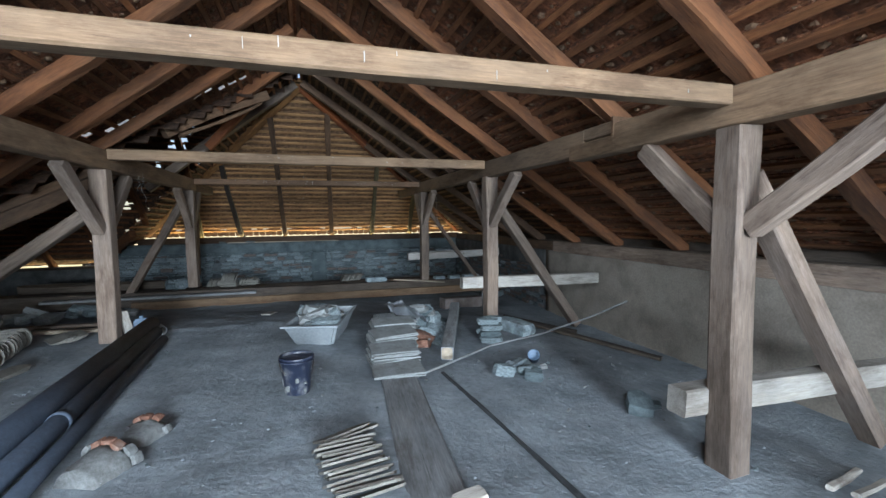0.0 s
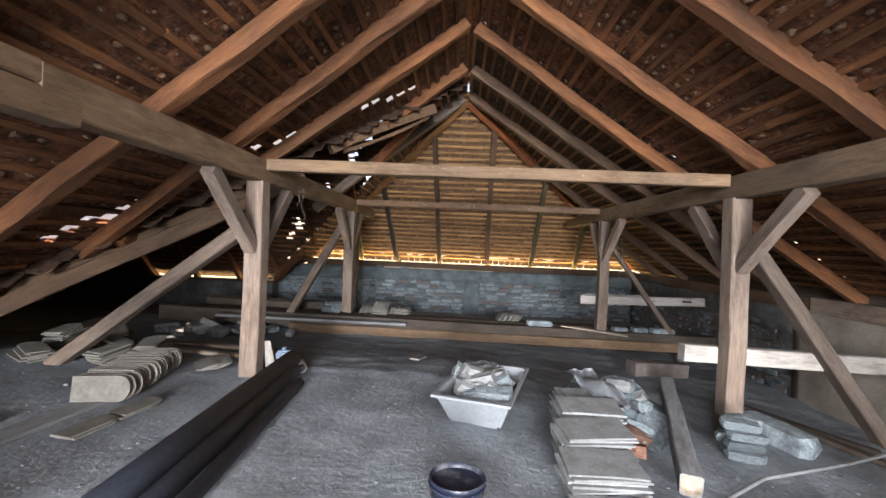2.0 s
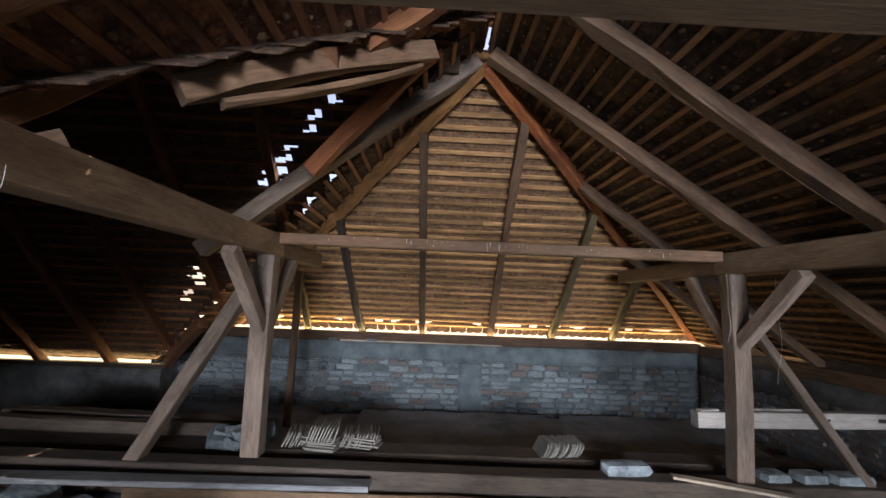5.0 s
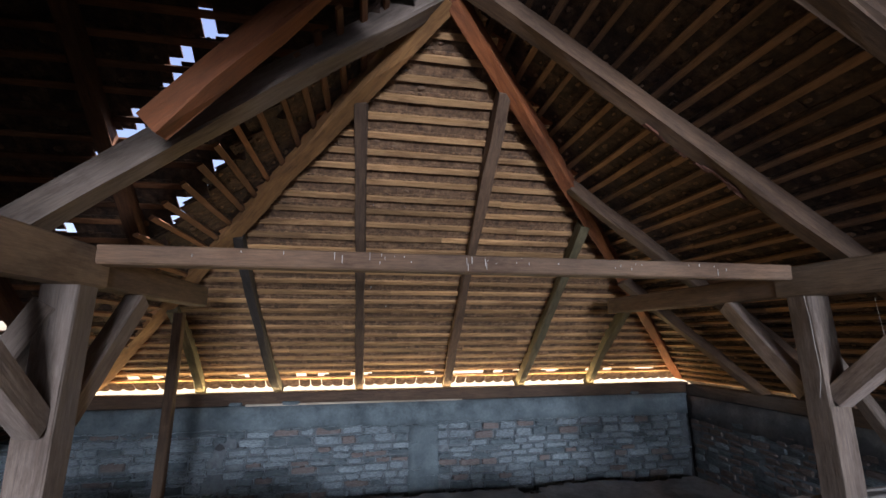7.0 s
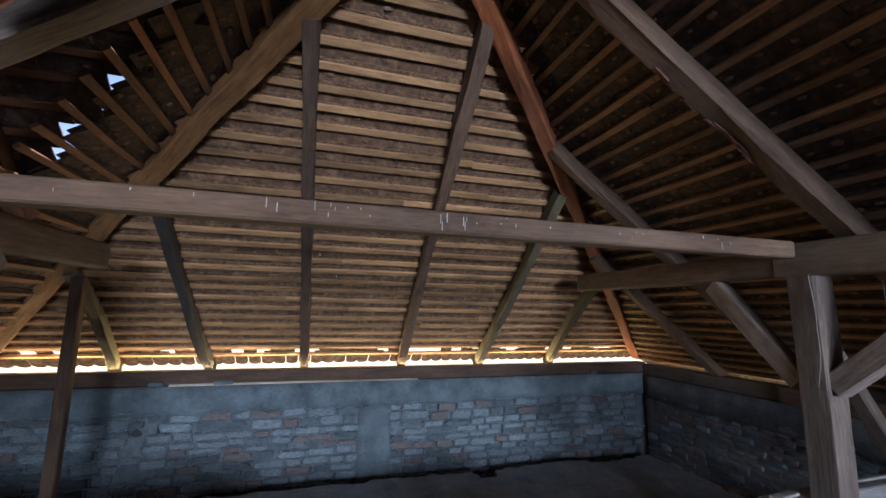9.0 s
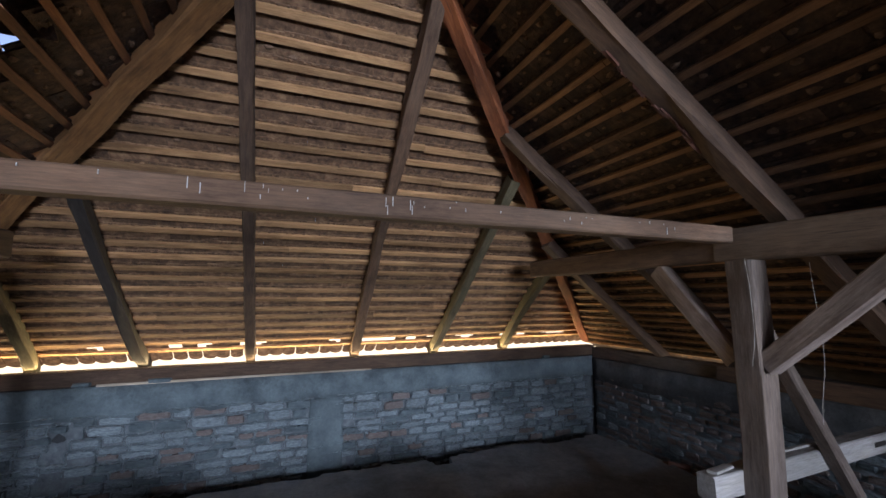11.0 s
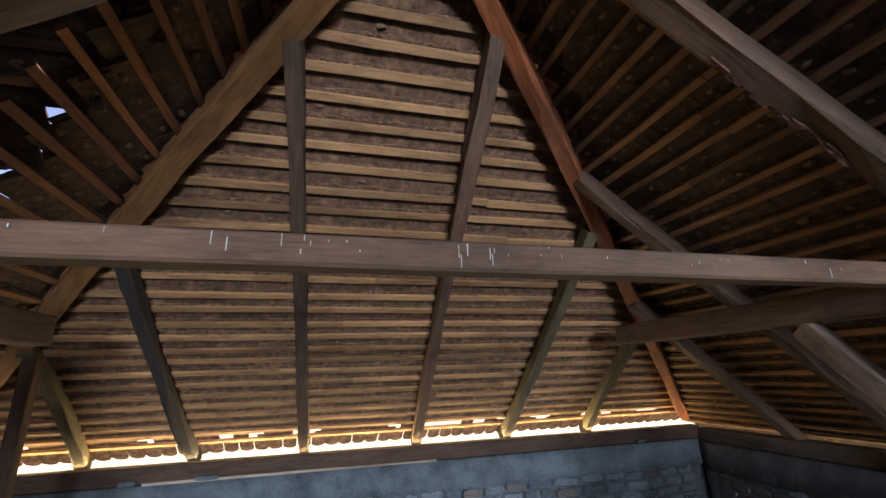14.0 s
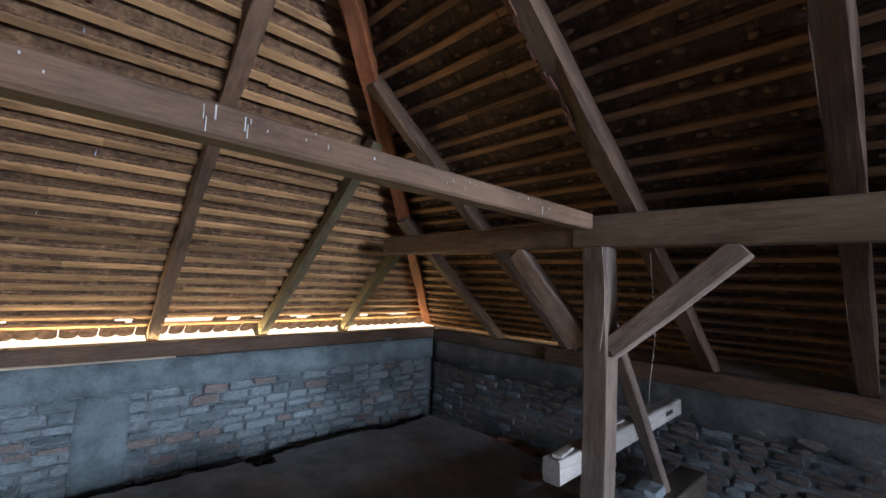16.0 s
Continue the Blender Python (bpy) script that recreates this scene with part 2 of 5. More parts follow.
GRASS = plain("dry_grass_ground", (0.672, 0.562, 0.28), (0.829, 0.725, 0.46), 0.6, 0.95, 0.4)
LIME = plain("white_lime", (0.42, 0.41, 0.38), (0.58, 0.57, 0.54), 30, 0.9, 0.2)
STRING = plain("pale_string", (0.45, 0.42, 0.36), (0.60, 0.56, 0.50), 30, 0.9, 0.2)


# ---- makers ----
def mesh_object(name, bm, material, parent=None, smooth=False):
    me = bpy.data.meshes.new(name)
    bm.normal_update()
    bm.to_mesh(me)
    bm.free()
    for m in (material if isinstance(material, (list, tuple)) else [material]):
        me.materials.append(m)
    if smooth:
        for p in me.polygons:
            p.use_smooth = True
    ob = new(name, me)
    if parent is not None:
        ob.parent = parent
    return ob


def part(name, bm, material, parent, label="", smooth=False):
    ob = mesh_object(name, bm, material, parent, smooth)
    if label:
        tagged(ob, label=label)
    return ob


def empty(name, at=(0, 0, 0), rz=0.0):
    ob = new(name)
    ob.matrix_basis = pose(*at, 0, 0, rz)
    ob.empty_display_size = 0.1
    return ob


def axis_matrix(p, q, up=(0, 0, 1)):
    """Local x from p to q, local z as near to up as can be."""
    p, q = Vector(p), Vector(q)
    x = (q - p).normalized()
    z = Vector(up) - x * x.dot(Vector(up))
    if z.length < 1e-4:
        z = Vector((0, 1, 0))
    z.normalize()
    y = z.cross(x)
    m = Matrix((x, y, z)).transposed().to_4x4()
    m.translation = p
    return m


def timber_bm(length, w, h, wobble=0.006, step=0.45, chamfer=0.012, rng=None):
    """A hewn beam along x: chamfered section, slightly bowed and uneven."""
    rng = rng or random
    bm = bmesh.new()
    c = min(chamfer, 0.3 * min(w, h))
    a, b = w / 2, h / 2
    section = [(-a + c, -b), (a - c, -b), (a, -b + c), (a, b - c), (a - c, b), (-a + c, b), (-a, b - c), (-a, -b + c)]
    n = max(1, round(length / step))
    by, bz = rng.uniform(-1, 1) * wobble * 1.5, rng.uniform(-1, 1) * wobble * 1.5
    rings = []
    for i in range(n + 1):
        s = math.sin(math.pi * i / n)
        rings.append([bm.verts.new((length * i / n, y + by * s + rng.uniform(-1, 1) * wobble * 0.5, z + bz * s + rng.uniform(-1, 1) * wobble * 0.5)) for y, z in section])
    for r0, r1 in zip(rings, rings[1:]):
        for k in range(8):
            bm.faces.new((r0[k], r0[(k + 1) % 8], r1[(k + 1) % 8], r1[k]))
    bm.faces.new(rings[0][::-1])
    bm.faces.new(rings[-1])
    bmesh.ops.recalc_face_normals(bm, faces=bm.faces)
    return bm


def timber(name, p, q, w, h, material, label="", category="", group="", up=(0, 0, 1), wobble=0.006, kind=""):
    """A beam whose axis runs from p to q, w wide and h deep."""
    ob = mesh_object(name, timber_bm((Vector(q) - Vector(p)).length, w, h, wobble), material)
    ob.matrix_basis = axis_matrix(p, q, up)
    return tagged(ob, label, category, group, kind)


def box_bm(x0, y0, z0, x1, y1, z1, bm=None):
    bm = bm or bmesh.new()
    v = [bm.verts.new((x, y, z)) for z in (z0, z1) for y in (y0, y1) for x in (x0, x1)]
    for f in ((0, 2, 3, 1), (4, 5, 7, 6), (0, 1, 5, 4), (2, 6, 7, 3), (0, 4, 6, 2), (1, 3, 7, 5)):
        bm.faces.new([v[i] for i in f])
    return bm


def smoothstep(a, b, v):
    t = min(1.0, max(0.0, (v - a) / (b - a)))
    return t * t * (3 - 2 * t)


def ground_z(x, y):
    """Height of the earth floor: falls towards the right wall and the far end."""
    r = 0.30 * smoothstep(-0.5, 2.4, x) + 0.32 * smoothstep(2.6, 4.6, x)
    e = 0.32 * smoothstep(0.2, 3.6, y) + 0.20 * smoothstep(4.5, 7.0, y)
    pit = 0.40 * smoothstep(7.85, 8.1, y) * smoothstep(-3.2, -2.4, x)
    return -(r + e - r * e / 0.62) - pit


# ---- plan ----
RX, RZ = -0.28, 4.45          # ridge line, underside of the rafters
SR, SL, SH, SW = 0.667, 0.785, 0.7235, 0.96   # slopes: right, left, far hip, side wing
PX = 2.55                     # post rows at -PX and PX
HIP_Y = 4.05                  # start of the far hip
WING_Y = 3.5                  # ridge of the side wing
TRUSS = (-12.15, -8.1, -4.05, 0.0, 4.05)
WALL_R, WALL_L, WALL_END, WALL_BACK = 4.92, -5.6, 8.45, -16.4
RAFTER_H, RAFTER_V = 0.15, 0.18


def z_right(x):
    return RZ - SR * (x - RX)


def z_left(x):
    return RZ - SL * (RX - x)


def z_hip(y):
    return RZ - SH * (y - HIP_Y)


def z_wing(y):
    return RZ - SW * abs(y - WING_Y)


# ---- floor and outside ground ----
bm = bmesh.new()
nx, ny = 180, 270
grid = []
for j in range(ny + 1):
    row = []
    for i in range(nx + 1):
        x, y = -12.0 + 17.1 * i / nx, -16.5 + 25.2 * j / ny
        z = ground_z(x, y) + 0.02 * noise.noise((x * 1.1, y * 1.1, 0)) + (0.012 + 0.02 * smoothstep(-0.3, 0.6, y)) * noise.noise((x * 3.1, y * 4.3, 3)) + 0.009 * noise.noise((x * 11, y * 11, 5))
        row.append(bm.verts.new((x, y, z)))
    grid.append(row)
for j in range(ny):
    for i in range(nx):
        bm.faces.new((grid[j][i], grid[j][i + 1], grid[j + 1][i + 1], grid[j + 1][i]))
bmesh.ops.delete(bm, geom=[v for v in bm.verts if v.co.x < WALL_L - 0.2 and v.co.y < -1.15], context='VERTS')
floor = tagged(mesh_object("floor", bm, DIRT, smooth=True), "dusty grey earth and lime fill floor of the attic", "floor", kind="structure")
ground = tagged(mesh_object("ground", box_bm(-300, -300, -5.2, 300, 300, -5.0), GRASS), "sunlit dry grass ground far below the eaves", "ground", kind="structure")

# ---- walls ----
END_Y = WALL_END + 0.03
bm = box_bm(-6.4, END_Y, -1.2, WALL_R + 0.45, END_Y + 0.24, 0.80)
wall_north = tagged(mesh_object("wall_north", bm, JOINT), "low end wall of rough stones with grey plaster band", "wall", kind="structure")
bm = box_bm(WALL_R + 0.03, WALL_BACK - 0.4, -1.4, WALL_R + 0.27, END_Y - 0.003, 0.76)
wall_east = tagged(mesh_object("wall_east", bm, JOINT), "low side wall of rubble and clay plaster under the eaves", "wall", kind="structure")
bm = box_bm(WALL_L - 0.4, WALL_BACK - 0.4, -0.6, WALL_L, -0.9, 0.25)
wall_west = tagged(mesh_object("wall_west", bm, CLAY_PLASTER), "low clay-plastered wall where the roof meets the floor", "wall", kind="structure")
tagged(mesh_object("wall_wing_near", box_bm(-12.0, -1.3, -0.6, WALL_L + 0.01, -0.9, 0.25), CLAY_PLASTER), "low dark wall of the side wing", "wall", kind="structure")
# the wing's shade is put into this wall's darker plaster
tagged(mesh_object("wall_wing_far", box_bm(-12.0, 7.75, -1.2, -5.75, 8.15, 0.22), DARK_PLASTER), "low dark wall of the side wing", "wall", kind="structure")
tagged(mesh_object("wall_wing_end", box_bm(-12.4, -1.3, -1.2, -12.0, 8.15, 5.2), CLAY_PLASTER), "plain gable wall closing the side wing", "wall", kind="structure")
# rear gable with the opening that lets the daylight in
bm = bmesh.new()
for b in ((-6.2, -0.6, -2.0, 5.0), (2.5, -1.0, 5.5, 5.0), (-2.0, 3.8, 2.5, 5.0), (-2.0, -0.8, 2.5, 0.65)):
    box_bm(b[0], WALL_BACK - 0.35, b[1], b[2], WALL_BACK, b[3], bm)
wall_south = tagged(mesh_object("wall_south", bm, CLAY_PLASTER), "plastered gable wall with a wide open hatch", "wall", kind="structure")

# ---- posts, purlins, tie beams ----
POST_FOOT = {(-PX, -12.15): -0.02, (PX, -12.15): -0.34, (-PX, -8.1): -0.02, (PX, -8.1): -0.34, (-PX, -4.05): -0.02, (PX, -4.05): -0.34,
             (-PX, 0.0): -0.02, (PX, 0.0): -0.34, (-PX, 4.05): 0.08, (PX, 4.05): -0.07}


def purlin_z(y):
    """Underside of the purlins, which sag a little towards the rear."""
    return 2.03 if y < -4 else 2.105 if y < 2 else 2.125


for (x, y), z0 in POST_FOOT.items():
    timber("wooden_post", (x, y, z0), (x, y, purlin_z(y)), 0.19, 0.19, WOOD_GREY, "square-hewn wooden roof post with chamfered edges", "post", "roof posts", up=(0, 1, 0), wobble=0.012)
SCARF = (-2.93, -2.50)        # stretch over which the two purlin lengths are halved into each other
for side in (-1, 1):
    near_mat = WOOD_BEAM
    mid_mat = WOOD_BEAM if side < 0 else WOOD_PURLIN
    # rear length: full section, then a lower tongue
    p, q = Vector((side * PX, WALL_BACK + 0.01, 2.150)), Vector((side * PX, SCARF[0] - 0.006, 2.168))
    rear = timber("purlin", p, q, 0.18, 0.25, near_mat, "long heavy roof purlin resting on posts, scarf-jointed", "purlin", "purlins")
    tongue = part("lower_tongue", timber_bm(0.66, 0.184, 0.155, 0.004), near_mat, rear, "halved tongue of the scarf joint")
    tongue.location = ((q - p).length + 0.002, 0.0, -0.050)
    # front length: an upper tongue, then the full section
    p, q = Vector((side * PX, SCARF[1], 2.20)), Vector((side * PX, 4.22, 2.25))
    front_half = timber("purlin", p, q, 0.18, 0.24, mid_mat, "long heavy roof purlin resting on posts, scarf-jointed", "purlin", "purlins")
    tongue = part("upper_tongue", timber_bm(0.43, 0.172, 0.118, 0.004), mid_mat, front_half, "halved tongue of the scarf joint")
    tongue.location = (-0.432, 0.0, 0.066)
    part("key", box_bm(-0.452, -0.098, -0.02, -0.425, 0.098, 0.155), WOOD_AGED, front_half, "wooden wedge driven into the joint")
    y1 = 6.75 if side > 0 else 6.0
    timber("purlin", (side * PX, 4.222, 2.235), (side * PX, y1, 2.235), 0.16, 0.20, WOOD_BROWN, "dark roof purlin reaching into the hip", "purlin", "purlins")
for y in TRUSS:
    zc = 2.322 if y > 3 else 2.288 if y > -1 else 2.232
    yb = y + (0.04 if y < 3 else 0.075)
    beam = timber("tie_beam", (-PX + 0.092, yb, zc), (PX - 0.092, yb, zc), 0.13, 0.122 if y > 3 else 0.13, WOOD_AGED if y > 3 else WOOD_BEAM, "sawn tie beam spanning between purlins, dotted with lime drips", "beam", "tie beams", wobble=0.004)
    rngd = random.Random(int(y * 10) + 5)
    front = -0.065
    spots = [1.2 + 0.62 * k + rngd.uniform(-0.2, 0.2) for k in range(6)]
    for i in range(34 if y > 3 else 9):
        x, hgt = rngd.gauss(spots[i % 6], 0.12 if i % 3 else 0.5), rngd.choice((0.008, 0.012, 0.02, 0.05))
        z1 = rngd.uniform(-0.005, 0.055)
        part("lime_drip", box_bm(x, front - 0.0035, z1 - hgt, x + rngd.uniform(0.002, 0.005), front + 0.0005, z1), LIME, beam, "white lime drip")


def knee(x, y, side, low=1.38, reach=0.92, top=2.10, w=0.12, h=0.15):
    """A brace from a post up to the purlin, along y."""
    timber("knee_brace", (x, y + side * 0.10, low), (x, y + side * reach, top), w, h, WOOD_GREY, "diagonal wooden knee brace between post and purlin", "brace", "knee braces", up=(0, -side, 1))


for x in (-PX, PX):
    for y in TRUSS:
        knee(x, y, -1, top=purlin_z(y) - 0.02)
        knee(x, y, 1, reach=0.80 if y < 4 else 0.75, top=purlin_z(y) - 0.02)


def strut(x0, z0, x1, z1, y, label, w=0.14, h=0.17):
    timber("strut", (x0, y, z0), (x1, y, z1), w, h, WOOD_GREY, label, "strut", "raking struts", up=(0, 1, 0))


for y, zf, w, h in ((-4.05, -0.36, 0.14, 0.17), (0.0, -0.36, 0.14, 0.17), (4.05, -0.34, 0.09, 0.11)):
    strut(PX + 0.10, 1.72, 4.15, zf, y + 0.02, "raking wooden strut from post down to the floor", w, h)
strut(-PX - 0.10, 1.62, -4.80, -0.02, 0.02, "raking wooden strut from post down to the floor")
strut(-PX - 0.06, 2.02, -3.72, 0.0, 4.03, "pale raking wooden strut from post down to the floor beam")
strut(-PX - 0.10, 1.62, -4.80, -0.02, -4.03, "raking wooden strut from post down to the floor")

timber("prop", (-3.14, 7.05, -0.6), (-3.12, 7.05, 2.12), 0.11, 0.11, WOOD_AGED, "slim upright prop under the hip rafter", "post", up=(0, 1, 0))
# whitewashed rails notched to the right-hand posts
timber("whitewashed_beam", (2.12, 0.145, 0.445), (4.65, 0.145, 0.40), 0.14, 0.18, WOOD_WHITE, "thick whitewashed beam fixed level across a post", "beam", "whitewashed rails")
timber("whitewashed_beam", (2.25, -3.90, 0.17), (4.65, -3.90, 0.10), 0.16, 0.19, WOOD_WHITE, "thick whitewashed beam fixed level across a post", "beam", "whitewashed rails")
rail = timber("whitewashed_beam", (2.16, 4.19, 0.535), (4.62, 4.19, 0.585), 0.14, 0.17, WOOD_FADED, "whitewashed beam with a mortise fixed across a post", "beam", "whitewashed rails")
# dark blocks just proud of the face paint the shade of recesses
part("mortise", box_bm(2.02, -0.0725, -0.012, 2.20, -0.060, 0.03), WOOD_SOOT_SHADE, rail, "dark block painting the shade of a mortise")
part("peg_hole", box_bm(1.45, -0.0725, 0.0, 1.475, -0.060, 0.025), WOOD_SOOT_SHADE, rail, "dark block painting the shade of a peg hole")
timber("slat", (2.20, 4.17, 0.632), (2.42, 4.20, 0.638), 0.07, 0.02, WOOD_FADED, "short pale chip of wood lying on the whitewashed beam", "slat")
timber("slat", (2.72, 4.23, 0.644), (3.50, 4.21, 0.660), 0.04, 0.02, WOOD_FADED, "thin pale slat lying on the whitewashed beam", "slat")

# ---- rafters ----
RAFTER_Y = [3.95, 2.68, 1.32, 0.07, -1.28] + [-1.28 - 1.32 * i for i in range(1, 12)]
RAFTER_Y_LEFT = [4.13, 2.60, 1.22, 0.0, -1.16] + [-1.28 - 1.32 * i for i in range(1, 12)]


def rafter(p, q, mat=WOOD, w=0.15, h=RAFTER_H, label="hewn rafter running from ridge to eave", up=(0, 0, 1), group="rafters"):
    """p and q lie on the underside; the axis is half the depth above it."""
    m = axis_matrix(p, q, up)
    off = m.to_3x3() @ Vector((0, 0, h / 2))
    return timber("rafter", Vector(p) + off, Vector(q) + off, w, h, mat, label, "rafter", group, up, wobble=0.028)


EAVE_R, EAVE_L = 5.25, -5.75
rng = random.Random(5)
for y in RAFTER_Y:
    rotten = rafter((RX + 0.02, y, z_right(RX + 0.02)), (EAVE_R, y, z_right(EAVE_R)), WOOD_BROWN if y > 2 else rng.choice((WOOD, WOOD, WOOD, WOOD_RED, WOOD)), label="dark rafter with a rotten reddish split" if y > 3 else "hewn rafter running from ridge to eave")
    if y > 3:
        rngq = random.Random(3)
        for k in range(16):
            bmq = box_bm(-0.06, -0.012, -0.02, 0.06, 0.012, 0.02)
            for v in bmq.verts:
                v.co += Vector((rngq.uniform(-0.03, 0.03), rngq.uniform(-0.006, 0.006), rngq.uniform(-0.012, 0.012)))
            o = part("rot_splinter", bmq, ROT, rotten, "rotten reddish wood splinter")
            o.location = (1.85 + 0.06 * k, 0.040 + rngq.uniform(-0.03, 0.0), -0.066 + rngq.uniform(-0.006, 0.006))
for y in RAFTER_Y_LEFT:
    # on the left the rafters behind the valley end on the valley beam
    x1 = EAVE_L
    if y > WING_Y:
        x1 = RX - 3.0
    elif y > -0.9:
        x1 = RX - (WING_Y - y) / 0.84
    last = y > WING_Y
    slant = -0.36 if y == 1.22 else 0.0
    rafter((RX - 0.02, y, z_left(RX - 0.02)), (x1, y + slant, z_left(x1)), WOOD_GREY if last else rng.choice((WOOD, WOOD, WOOD, WOOD_RED, WOOD)), 0.19 if last else 0.15, 0.17 if last else RAFTER_H)
# hip rafters and jacks of the far end
HIP_FOOT_R, HIP_FOOT_L = (5.08, 8.80), (-4.85, 8.80)
rafter((RX, HIP_Y + 0.05, RZ - 0.04), (*HIP_FOOT_R, z_hip(8.8)), WOOD_RED, 0.14, label="reddish hewn hip rafter of the end roof")
rafter((RX, HIP_Y + 0.05, RZ - 0.04), (*HIP_FOOT_L, z_hip(8.8)), WOOD_TAN, 0.18, label="orange-brown hewn hip rafter of the end roof")


def hip_line(x):
    """y on the hip line above x."""
    f = HIP_FOOT_R if x > RX else HIP_FOOT_L
    return HIP_Y + (8.8 - HIP_Y) * (x - RX) / (f[0] - RX)


# three jacks carry the green eave light in their colour
JACKS = [(-3.42, -3.30, WOOD_GREENLIT), (-2.24, -2.30, WOOD_SOOT_SHADE), (-0.93, -0.98, WOOD_BROWN), (0.58, 0.34, WOOD_AGED), (1.93, 1.73, WOOD_GREENLIT), (3.31, 3.08, WOOD_GREENLIT)]
for x0, x1, mat in JACKS:
    y1 = hip_line(x1) + 0.05
    rafter((x1, y1, z_hip(y1)), (x0, 8.98, z_hip(8.98)), mat, 0.12, 0.14, "hip jack rafter with its foot on the wall plate, some tinted by green eave light", group="jack rafters")
for xa, yb in ((1.29, 5.76), (2.6, 7.02)):
    rafter((xa, hip_line(xa), z_right(xa)), (EAVE_R, yb, z_right(EAVE_R)), WOOD_BROWN, 0.12, 0.14, "side jack rafter meeting the hip", group="jack rafters")
# valley beams and wing rafters
V_NEAR = (-5.55, -0.93)
V_FAR = (-5.6, 7.70)
V_TOP = Vector((RX - 0.05, WING_Y - 0.02, RZ - 0.22))
V_END = Vector((*V_NEAR, z_left(V_NEAR[0]) - 0.14))
rafter((-0.86, 3.04, 3.86), (-2.34, 1.93, 2.84), WOOD_AGED, 0.17, 0.16, "rough brown valley rafter with a cut end", group="valley rafters")
rafter((-0.98, 3.00, 3.73), (-2.18, 2.08, 2.89), WOOD_AGED, 0.13, 0.05, "pale board nailed under the valley rafter", group="valley rafters")
rafter(V_TOP.lerp(V_END, 0.42) + Vector((-0.06, -0.10, -0.20)), V_END, WOOD_AGED, 0.14, 0.16, "long dark valley rafter down to the eave", group="valley rafters")
rafter(V_TOP.lerp(V_END, 0.50) + Vector((-0.12, 0.06, 0.02)), V_END + Vector((-0.12, 0.10, 0.10)), WOOD_AGED, 0.12, 0.10, "long board laid along the valley rafter", group="valley rafters")
rafter((-0.78, 3.48, 4.22), (-2.02, 3.68, 2.92), WOOD_RED, 0.14, 0.15, "orange-brown valley jack rafter under the ridge", group="valley rafters")
rafter((-4.45, 6.55, 1.12), (*V_FAR, 0.26), WOOD, 0.15, 0.17, "valley rafter foot at the far corner", group="valley rafters")
for x in (-1.6, -2.9, -4.2, -5.5, -6.8, -8.1, -9.4, -10.7):
    yt = WING_Y + 0.03 if x < RX - 0.5 else WING_Y
    yv = min(8.0, WING_Y + (RX - x) * 0.81) if x > -5.6 else 8.0
    if x < -2:
        rafter((x, yt, z_wing(yt)), (x, yv, z_wing(yv)), WOOD, 0.12, 0.14, "rafter of the side wing", group="wing rafters")
    yn = max(-1.0, WING_Y - (RX - x) * 0.84) if x > -5.5 else -1.0
    rafter((x, WING_Y - 0.03, z_wing(WING_Y - 0.03)), (x, yn, z_wing(yn)), WOOD, 0.12, 0.14, "rafter of the side wing", group="wing rafters")

# wall plates
timber("wall_plate", (-5.0, WALL_END + 0.12, 0.895), (WALL_R + 0.1, WALL_END + 0.12, 0.895), 0.20, 0.18, WOOD_BROWN, "dark brown wall plate on the end wall", "wall plate", "wall plates")
timber("wall_plate", (WALL_R + 0.14, WALL_BACK, 0.86), (WALL_R + 0.14, WALL_END, 0.86), 0.22, 0.19, WOOD_DARK, "old wall plate along the side wall", "wall plate", "wall plates")
timber("wall_plate", (WALL_L - 0.1, WALL_BACK, 0.28), (WALL_L - 0.1, -0.9, 0.28), 0.18, 0.10, WOOD_DARK, "old wall plate along the low wall", "wall plate", "wall plates")
timber("wall_plate", (-12.0, 7.85, 0.26), (-5.7, 7.85, 0.26), 0.18, 0.08, WOOD_DARK, "old wall plate of the side wing", "wall plate", "wall plates")
timber("board", (-2.6, WALL_END - 0.002, 0.80), (0.75, WALL_END - 0.002, 0.79), 0.03, 0.05, WOOD_PALE, "pale thin board tucked under the wall plate", "board", up=(0, 0, 1), wobble=0.002)
timber("plank", (WALL_R - 0.03, -4.0, 0.83), (WALL_R - 0.03, 1.9, 0.85), 0.035, 0.22, WOOD_GREY, "weathered plank along the top of the side wall", "plank", "wall planks")
timber("plank", (WALL_R - 0.03, 1.95, 0.85), (WALL_R - 0.03, 6.0, 0.86), 0.035, 0.20, WOOD_BROWN, "weathered plank along the top of the side wall", "plank", "wall planks")
# added blocker that cuts off the wing eave glow beyond x = -9.55
timber("plank", (-12.0, 7.98, 0.34), (-9.55, 7.98, 0.34), 0.03, 0.26, WOOD_DARK, "dark board added to block the glow under the wing eaves", "plank", "wall planks")
timber("plank", (WALL_R + 0.20, WALL_BACK, 1.05), (WALL_R + 0.20, 5.7, 1.05), 0.03, 0.25, WOOD_DARK, "dark board closing the gap under the eaves", "plank", "wall planks")


# ---- roof covering ----
GAUGE, TILE_W, TILE_L = 0.196, 0.178, 0.37


def scan(poly, d):
    """Ends of the polygon's chords (u) on the line at depth d."""
    xs = []
    for (u0, d0), (u1, d1) in zip(poly, poly[1:] + poly[:1]):
        if (d0 <= d < d1) or (d1 <= d < d0):
            xs.append(u0 + (u1 - u0) * (d - d0) / (d1 - d0))
    xs.sort()
    return list(zip(xs[::2], xs[1::2]))


def tile_verts(rng, w=TILE_W, length=TILE_L, t=0.014):
    return [(x, y, z) for z in (0, t) for y in (0, length) for x in (-w / 2, w / 2)]


